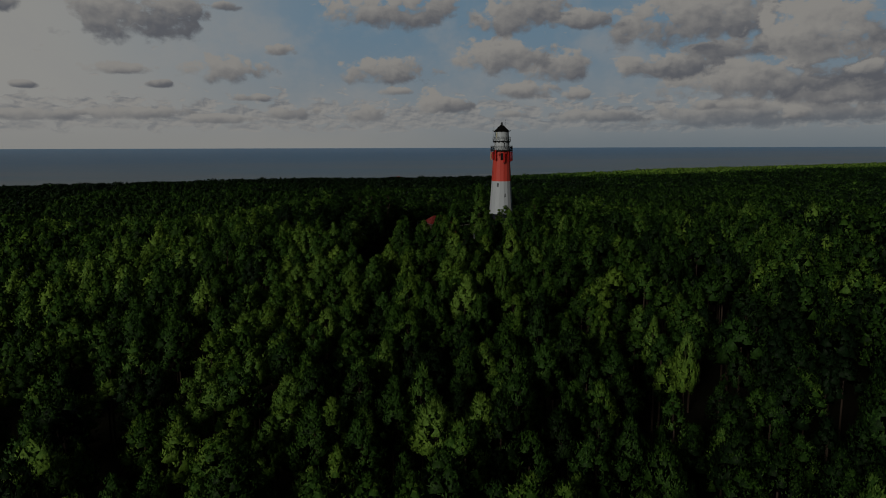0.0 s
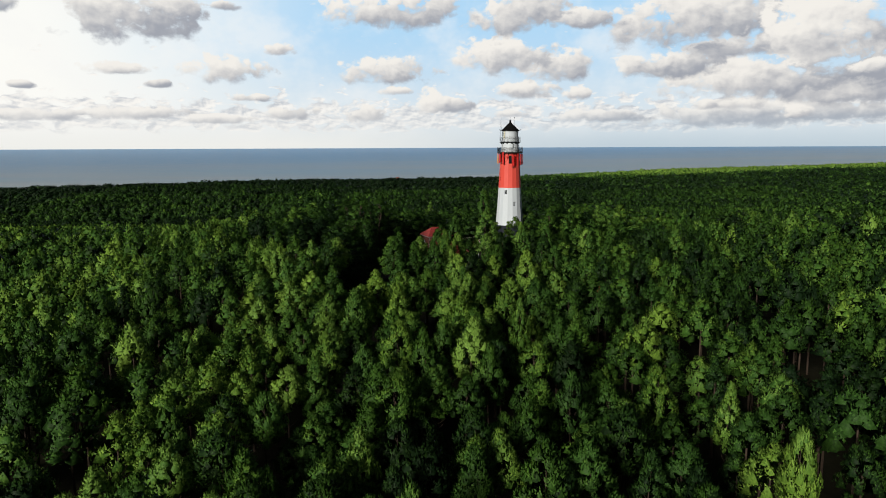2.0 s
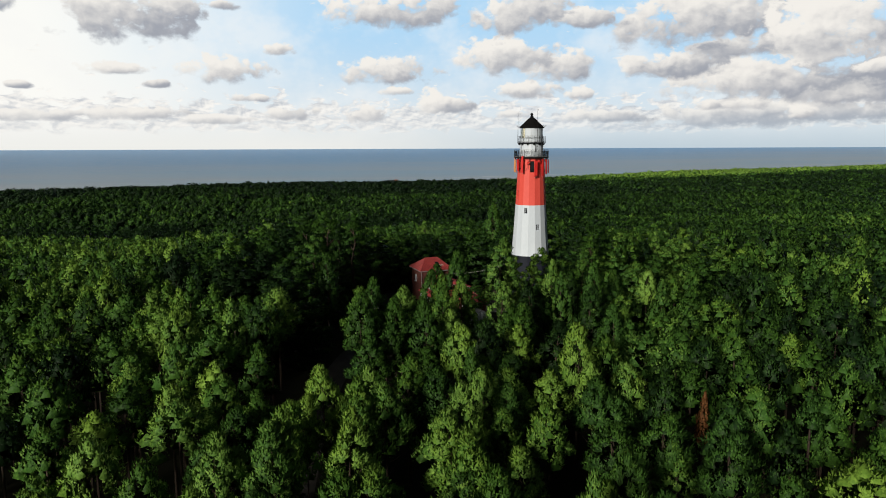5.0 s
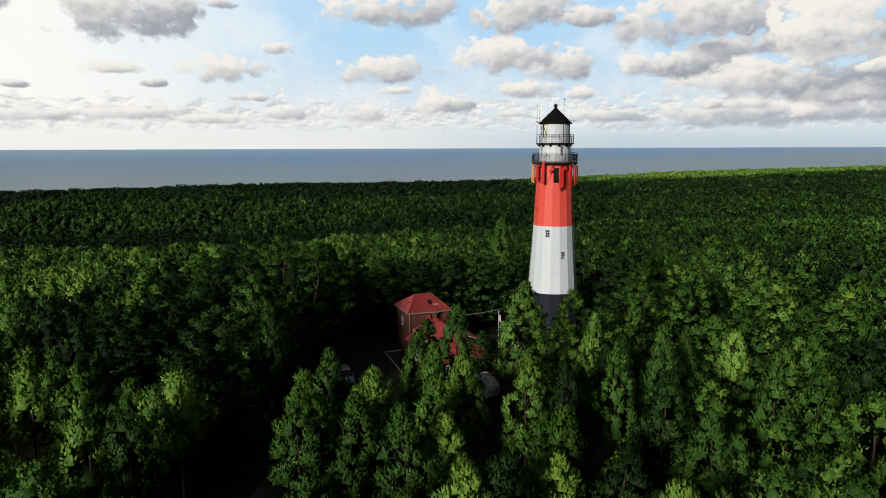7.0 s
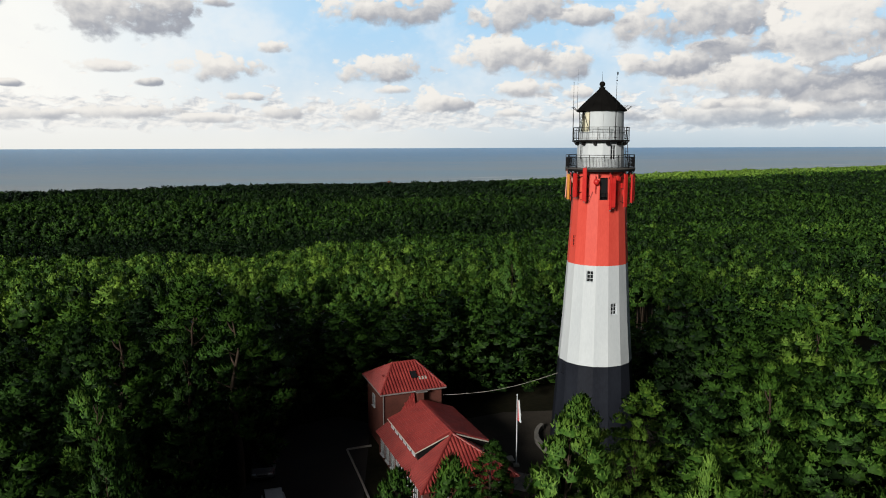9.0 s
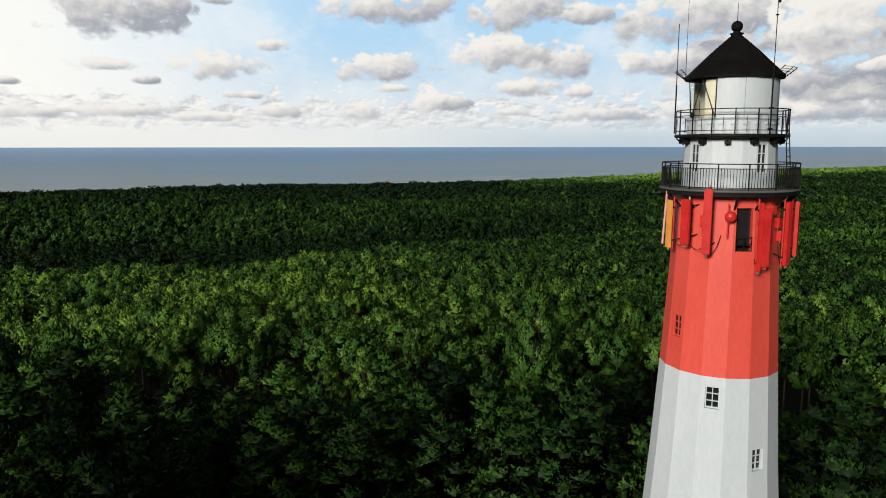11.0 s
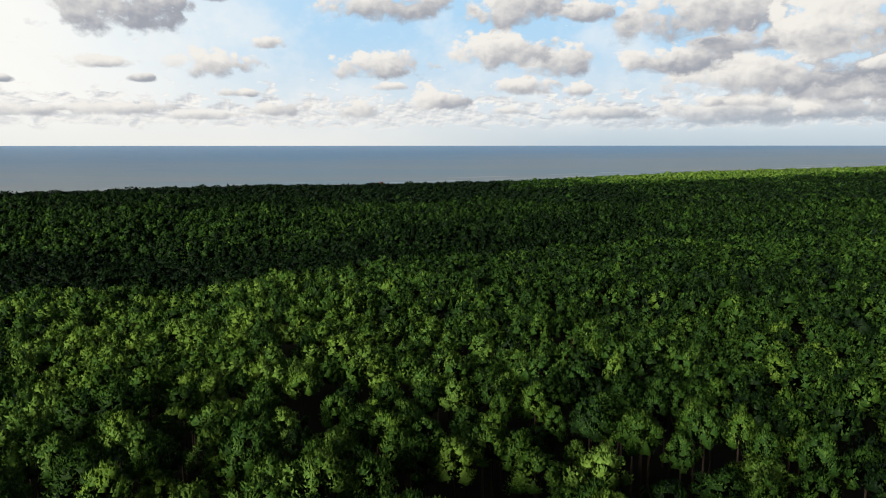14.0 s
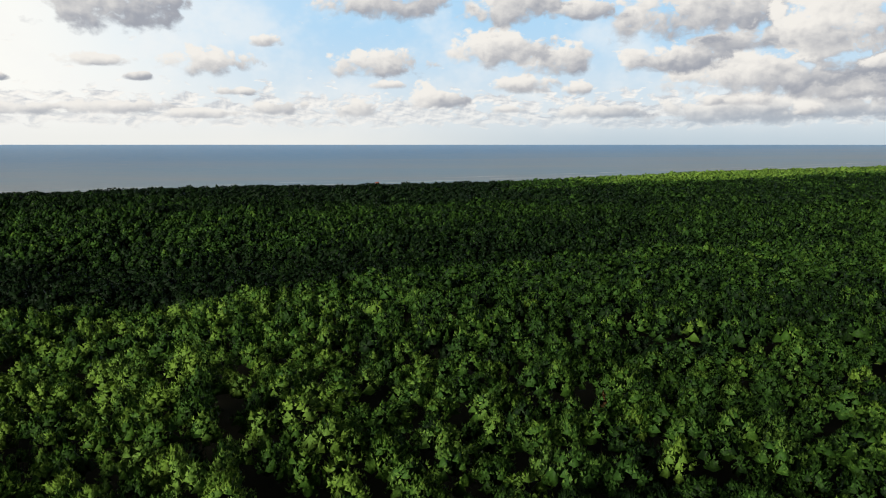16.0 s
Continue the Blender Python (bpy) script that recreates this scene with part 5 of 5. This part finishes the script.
NOTED_BACK = [(-18.0, 242.6, 6.6, 2.2, 0.5), (-1.0, 232.2, 8.2, 2.4, 0.55), (15.6, 269.6, -0.3, 2.4, 0.6), (11.2, 227.0, 14.4, 3.6, 0.50), (-8.0, 222.0, 9.0, 2.8, 0.5), (6.0, 184.6, 3.2, 1.2, 0.25)]
RUSTY = [(-7.5, 101.0, 1.5, 1.2, 0.4), (22.9, 128.6, 6.2, 0.75, 0.45), (27.0, 330.0, -7.5, 1.4, 0.4), (41.0, 300.0, -5.0, 1.3, 0.5)]


def scatter(x0, x1, y0, y1, gap, seed):
    r = np.random.RandomState(seed)
    X, Y = np.meshgrid(np.arange(x0, x1, gap), np.arange(y0, y1, gap * 0.92))
    X = X + (np.arange(X.shape[0]) % 2)[:, None] * gap / 2
    X = X + r.uniform(-0.46, 0.46, X.shape) * gap
    Y = Y + r.uniform(-0.46, 0.46, Y.shape) * gap
    return X.ravel(), Y.ravel()


def clear_of(x, y):
    """True where trees may stand."""
    ok = ~((x > -13.5) & (x < 24) & (y > 178) & (y < 204) & (np.hypot((x - 5.5) / 19.5, (y - 191) / 13.5) < 1))
    ok &= ~((x > -14) & (x < -4) & (y > 164) & (y < 200))
    ok &= ~(np.hypot(x - 4.9, y - 175.2) < 3.6) & (np.hypot((x + 6.6) / 3.2, (y - 164) / 7.0) > 1) & (np.hypot(x - 5.0, y - 166.5) > 3.0)
    ok &= (np.hypot((x - 23) / 5.0, (y - 225) / 4.5) > 1) & (np.hypot((x - 7) / 5.0, (y - 259) / 5.5) > 1)
    road = np.interp(y, [p[1] for p in TRACK[::-1]], [p[0] for p in TRACK[::-1]])
    ok &= ~((np.abs(x - road) < 4.0) & (y > 130) & (y < 172)) & (np.hypot(x + 7.6, y - 121) > 1.6) & ~((x > -8) & (x < 13) & (y > 156) & (y < 182))
    for lot in (NOTED, NOTED_SIDE, NOTED_YARD, NOTED_BACK, RUSTY):
        for nx, ny, _, nr, _ in lot:
            ok &= np.hypot(x - nx, y - ny) > nr * 0.75 + 0.6
    return ok & (coast(x, y) > 32)


def clear_of_yard(x, y):
    """False in a belt of trees round the clearing."""
    return np.hypot((x - 3.5) / 46.0, (y - 189) / 40.0) > 1


def nearest(x, y):
    """The least distance from which a tree is passed, from the lie of the flight line along x = 2."""
    return np.maximum(np.maximum(40.0, np.abs(x - 2) / 0.63), y - 236)


def heights(x, y, seed):
    r = np.random.RandomState(seed)
    h = 11.6 + 1.3 * waves(x, y, 45, 21) + 0.4 * waves(x, y, 17, 22) + r.normal(0, 1.0, x.shape) * (1 - 0.1 * step(y, 195, 235)) + 1.8 * step(np.hypot(x - 3, y - 188), 45, 20)
    h = h - 3.0 * step(coast(x, y), 160, 60)
    h = h - 3.4 * step(y, 201, 206) * step(y, 234, 222) * step(np.abs(x - 4), 32, 22)
    gap = (np.abs(x + 0.5) < 6.5) & (y > 166) & (y < 181)
    h = np.where(gap, np.minimum(h, 5.6), np.where((np.abs(x) < 7) & (y > 152) & (y <= 166), np.clip(h, 11.0, 12.5), h))
    h = np.where((x > 7) & (x < 21) & (y > 158) & (y < 179), np.minimum(h, 11.6), h)
    return np.clip(h, 4.5, 15.5) + 1.5 * step(y, 480, 700) + 4.0 * step(x, 120, 500) * step(y, 520, 900)


def woods(name, label, x, y, seed, specs, spread, trunks=False):
    """Many trees joined in one mesh. specs: crown settings."""
    r = np.random.RandomState(seed)
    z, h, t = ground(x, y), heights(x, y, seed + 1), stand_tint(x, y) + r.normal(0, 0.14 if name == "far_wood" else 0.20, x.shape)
    kinds = [crown(seed * 10 + k, 12.0, *spec) for k, spec in enumerate(specs)]
    half = len(kinds) // 2
    pick = r.randint(0, half, len(x)) + np.where(y > 196, half, 0)
    V, F, T, N, count = [], [], [], [], 0
    for k, (v, f, sh, n) in enumerate(kinds):
        i = np.where(pick == k)[0]
        if not len(i):
            continue
        w, s = r.uniform(0, 6.28, len(i)), h[i] / 12.0
        sx = spread * np.where(y[i] < 188, 1.05, 1.13) * (0.55 + 0.45 * s) * r.uniform(0.74, 1.26, len(i))
        co, si = np.cos(w)[:, None], np.sin(w)[:, None]
        X = (v[None, :, 0] * co - v[None, :, 1] * si) * sx[:, None] + x[i][:, None]
        Y = (v[None, :, 0] * si + v[None, :, 1] * co) * sx[:, None] + y[i][:, None]
        Z = v[None, :, 2] * s[:, None] + z[i][:, None]
        V.append(np.stack([X, Y, Z], -1).reshape(-1, 3))
        F.append((f[None] + count + len(v) * np.arange(len(i))[:, None, None]).reshape(-1, 3))
        count += len(v) * len(i)
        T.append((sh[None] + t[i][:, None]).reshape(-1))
        N.append(np.stack([n[None, :, 0] * co - n[None, :, 1] * si, n[None, :, 0] * si + n[None, :, 1] * co, n[None, :, 2] + 0 * co], -1).reshape(-1, 3))
    ob = new(name, leaf_mesh(name, np.concatenate(V), np.concatenate(F), np.concatenate(T), M_PINE, np.concatenate(N)))
    tagged(ob, label, "trees", kind="stuff")
    if trunks:
        k = np.arange(6) * math.pi / 3
        lo = np.stack([0.17 * np.cos(k), 0.17 * np.sin(k), np.full(6, -0.4)], -1)
        hi = np.stack([0.09 * np.cos(k), 0.09 * np.sin(k), np.full(6, 9.0)], -1)
        v = np.concatenate([lo, hi])[None] * np.ones((len(x), 1, 1))
        v[:, :, 2] *= (h / 12.0)[:, None]
        v = v + np.stack([x, y, z], -1)[:, None]
        q = np.array([(j, (j + 1) % 6, 6 + (j + 1) % 6, 6 + j) for j in range(6)])
        me = bpy.data.meshes.new("trunks")
        fill(me, v.reshape(-1, 3), (q[None] + 12 * np.arange(len(x))[:, None, None]).reshape(-1, 4))
        me.materials.append(M_BARK)
        tagged(new("wood_trunks", me), "slim brown trunks of a dense pine wood", "trees", kind="stuff")
    return ob


# single trees along the flight line
FORMS = [(2.9, 6.9, 0.78), (3.0, 7.5, 0.66), (2.7, 6.2, 0.94), (2.9, 7.1, 0.74), (3.1, 7.7, 0.60), (2.8, 6.4, 0.88), (2.5, 2.4, 0.66), (2.8, 2.8, 0.58), (2.9, 5.0, 0.62), (3.1, 4.6, 0.70)]
# pointed crowns before the crest, broad round ones beyond it
STANDS = FORMS[:6] + [(2.4, 9.0, 0.42), (2.2, 8.7, 0.50), (2.6, 9.2, 0.38), (2.1, 8.5, 0.54), (2.45, 9.0, 0.40), (2.3, 8.8, 0.46)]
HERO = [crown(100 + k, 12.0, rad, bot, (60, 60, 60, 60, 60, 60, 90, 90, 80, 80)[k], 50 if k < 6 else 62, 0.27 if k < 6 else 0.22, 0.078 if k < 6 else 0.062, pk, 8 if k in (6, 7) else 0) for k, (rad, bot, pk) in enumerate(FORMS)]
HERO_TRUNK = [trunk_shape(200 + k, 12.0, 5.5, 1.5, 9).mesh("trunk", M_BARK, True) for k in range(10)]
TINTS = {}


def tree(x, y, top, radius, tint, k, rusty=False, label=""):
    """A single pine: an empty at its foot with a trunk and a crown."""
    zg = float(ground(x, y))
    s = (top - zg) / 12.0
    base_r = FORMS[k][0]
    ob = new("pine_tree")
    ob.empty_display_size = 0.5
    ob.matrix_basis = pose(x, y, zg, 0, 0, (x * 37 + y * 91) % 360)
    tagged(ob, label or ("young pine with light green tufted crown" if tint > 0.55 else "pine with dark green tufted crown" if tint < 0.36 else "mid-green pine with upright tufted crown"), "tree", "pines")
    level = round(min(max(tint, 0.15), 0.95) * 8) / 8
    key = (k, level, rusty)
    if key not in TINTS:
        v, f, sh, n = HERO[k]
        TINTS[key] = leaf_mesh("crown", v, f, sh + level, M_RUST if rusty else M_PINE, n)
    f = radius / base_r
    c = part("crown", TINTS[key], None, ob)
    c.matrix_basis = Matrix.Diagonal((f, f, s, 1))
    t = part("trunk", HERO_TRUNK[k], None, ob)
    t.matrix_basis = Matrix.Diagonal((f, f, s, 1))
    return ob


def dead_tree(x, y, height):
    """A bare grey pine: a leaning trunk with whorls of drooping, forked limbs."""
    zg = float(ground(x, y))
    ob = thing("dead_tree", "bare dead pine with pale grey broken limbs", "tree", at=(x, y, zg))
    r = random.Random(9)
    s = Shape()
    pts = [Vector((0.05 * k * r.uniform(-1, 1), 0.05 * k * r.uniform(-1, 1), height * k / 6 - 0.3)) for k in range(7)]
    for k, (p, q) in enumerate(zip(pts, pts[1:])):
        s.rod(p, q, 0.13 * (1 - k / 6.5), 0.13 * (1 - (k + 1) / 6.5), n=7, caps=False)
    part("trunk", s, M_DEAD, ob)
    for k in range(22):
        z = height * (0.42 + 0.55 * k / 22)
        base = pts[min(5, int((z + 0.3) / height * 6))].copy()
        base.z = z
        a, reach = k * 2.4 + r.uniform(-0.5, 0.5), (1.5 - 0.045 * k) * r.uniform(0.7, 1.1)
        d = Vector((math.cos(a), math.sin(a), 0))
        mid, tip = base + d * reach * 0.55 + Vector((0, 0, 0.18)), base + d * reach + Vector((0, 0, r.uniform(-0.1, 0.35)))
        limb = Shape().rod(base, mid, 0.030, 0.022, n=5, caps=False).rod(mid, tip, 0.022, 0.008, n=5)
        for w in (-0.6, 0.7):
            e = Vector((math.cos(a + w), math.sin(a + w), r.uniform(0.1, 0.6)))
            limb.rod(mid, mid + e * reach * 0.32, 0.014, 0.006, n=4)
        part("limb", limb, M_DEAD, ob)
    return ob


dead_tree(-7.6, 121.0, 9.6)
number = 0
for lot in (NOTED, NOTED_SIDE, NOTED_YARD, NOTED_BACK):
    for x, y, top, rad, tint in lot:
        tree(x, y, top, rad, tint, (number % 6 if rad < 2.3 else 8 + number % 2) if y < 168 or y > 225 else 6 + number % 2)
        number += 1
for x, y, top, rad, tint in RUSTY:
    tree(x, y, top, rad, tint, number % 6, True, "dying pine with rust-brown needles")
    number += 1

lots = scatter(-190, 190, -30, 188, 4.5, 1), scatter(-190, 190, 189, 440, 4.8, 4)
X, Y = np.concatenate([lots[0][0], lots[1][0]]), np.concatenate([lots[0][1], lots[1][1]])
keep = clear_of(X, Y) & (np.random.RandomState(77).rand(len(X)) > np.where(Y < 188, 0.03, 0.08) + np.where(Y < 188, 0.06, 0.4) * step(waves(X, Y, 30, 51), 0.4, 0.65))
X, Y = X[keep], Y[keep]
D = nearest(X, Y)
seen = Y > np.maximum(34.0, np.abs(X) / 0.72 - 12)
single = (np.abs(X - 1.5) < 19) & (Y > 60) & (Y < 168)
hs, tn = heights(X, Y, 5), stand_tint(X, Y)
for k in np.where(single)[0]:
    tree(X[k], Y[k], float(ground(X[k], Y[k])) + hs[k], RS.uniform(2.3, 3.3), tn[k] + RS.normal(0, 0.22), RS.randint(0, 6) if Y[k] < 140 else RS.choice((0, 2, 5, 8, 9)))
rest = seen & ~single
near = np.where(Y < 190, 80.0, 60.0)
a = rest & (D < near)
b = rest & (D >= near) & (D < 125)
c = rest & (D >= 125) & (D < 200)
rim = rest & (D < 90) & ~clear_of_yard(X, Y)
a, b = a & ~rim, b & ~rim
close = a & (D < 52)
a = a & ~close
woods("pine_wood", "dense wood of mid-green pines with tufted crowns", X[close], Y[close], 30, [(r0, b0, 28, 46, 0.245, 0.082, p0) for r0, b0, p0 in STANDS], 0.90, True)
woods("pine_wood", "dense wood of mid-green pines with tufted crowns", X[a], Y[a], 31, [(r0, b0, 25, 30, 0.30, 0.098, p0) for r0, b0, p0 in STANDS], 0.90, True)
LOW = [(3.0, 1.2, 0.62, 10), (3.2, 1.4, 0.52, 9), (2.7, 1.6, 0.75, 10), (3.0, 1.2, 0.6, 9)]
front = rim & (D < 58) & (Y < 205)
rim = rim & ~front
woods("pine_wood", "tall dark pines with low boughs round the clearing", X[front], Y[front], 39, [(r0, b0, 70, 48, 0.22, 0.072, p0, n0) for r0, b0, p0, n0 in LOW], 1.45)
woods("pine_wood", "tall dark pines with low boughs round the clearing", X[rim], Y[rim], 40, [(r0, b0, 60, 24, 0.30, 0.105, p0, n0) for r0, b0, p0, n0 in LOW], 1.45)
woods("pine_wood", "dense wood of mid-green pines", X[b], Y[b], 32, [(r0, b0, 15, 17, 0.36, 0.14, p0) for r0, b0, p0 in STANDS], 0.90)
woods("pine_wood", "dense wood of mid-green pines", X[c], Y[c], 33, [(r0, b0, 10, 9, 0.5, 0.22, p0) for r0, b0, p0 in STANDS], 0.92)
hid = ~seen
woods("pine_wood", "dense wood of mid-green pines", X[hid], Y[hid], 34, [(2.0, 6.4, 5, 0, 0.8, 0.4, 0.5), (1.8, 6.0, 5, 0, 0.8, 0.4, 0.6)], 1.2)

# farther woods
X, Y = scatter(-420, 520, 60, 780, 5.7, 2)
D = nearest(X, Y)
done = (np.abs(X) < 190) & (Y < 440) & (D < 200)
keep = (coast(X, Y) > 32) & ~done & (Y > np.abs(X) / 0.70 - 10) & (D < 560)
X, Y, D = X[keep], Y[keep], D[keep]
a, b = D < 300, D >= 300
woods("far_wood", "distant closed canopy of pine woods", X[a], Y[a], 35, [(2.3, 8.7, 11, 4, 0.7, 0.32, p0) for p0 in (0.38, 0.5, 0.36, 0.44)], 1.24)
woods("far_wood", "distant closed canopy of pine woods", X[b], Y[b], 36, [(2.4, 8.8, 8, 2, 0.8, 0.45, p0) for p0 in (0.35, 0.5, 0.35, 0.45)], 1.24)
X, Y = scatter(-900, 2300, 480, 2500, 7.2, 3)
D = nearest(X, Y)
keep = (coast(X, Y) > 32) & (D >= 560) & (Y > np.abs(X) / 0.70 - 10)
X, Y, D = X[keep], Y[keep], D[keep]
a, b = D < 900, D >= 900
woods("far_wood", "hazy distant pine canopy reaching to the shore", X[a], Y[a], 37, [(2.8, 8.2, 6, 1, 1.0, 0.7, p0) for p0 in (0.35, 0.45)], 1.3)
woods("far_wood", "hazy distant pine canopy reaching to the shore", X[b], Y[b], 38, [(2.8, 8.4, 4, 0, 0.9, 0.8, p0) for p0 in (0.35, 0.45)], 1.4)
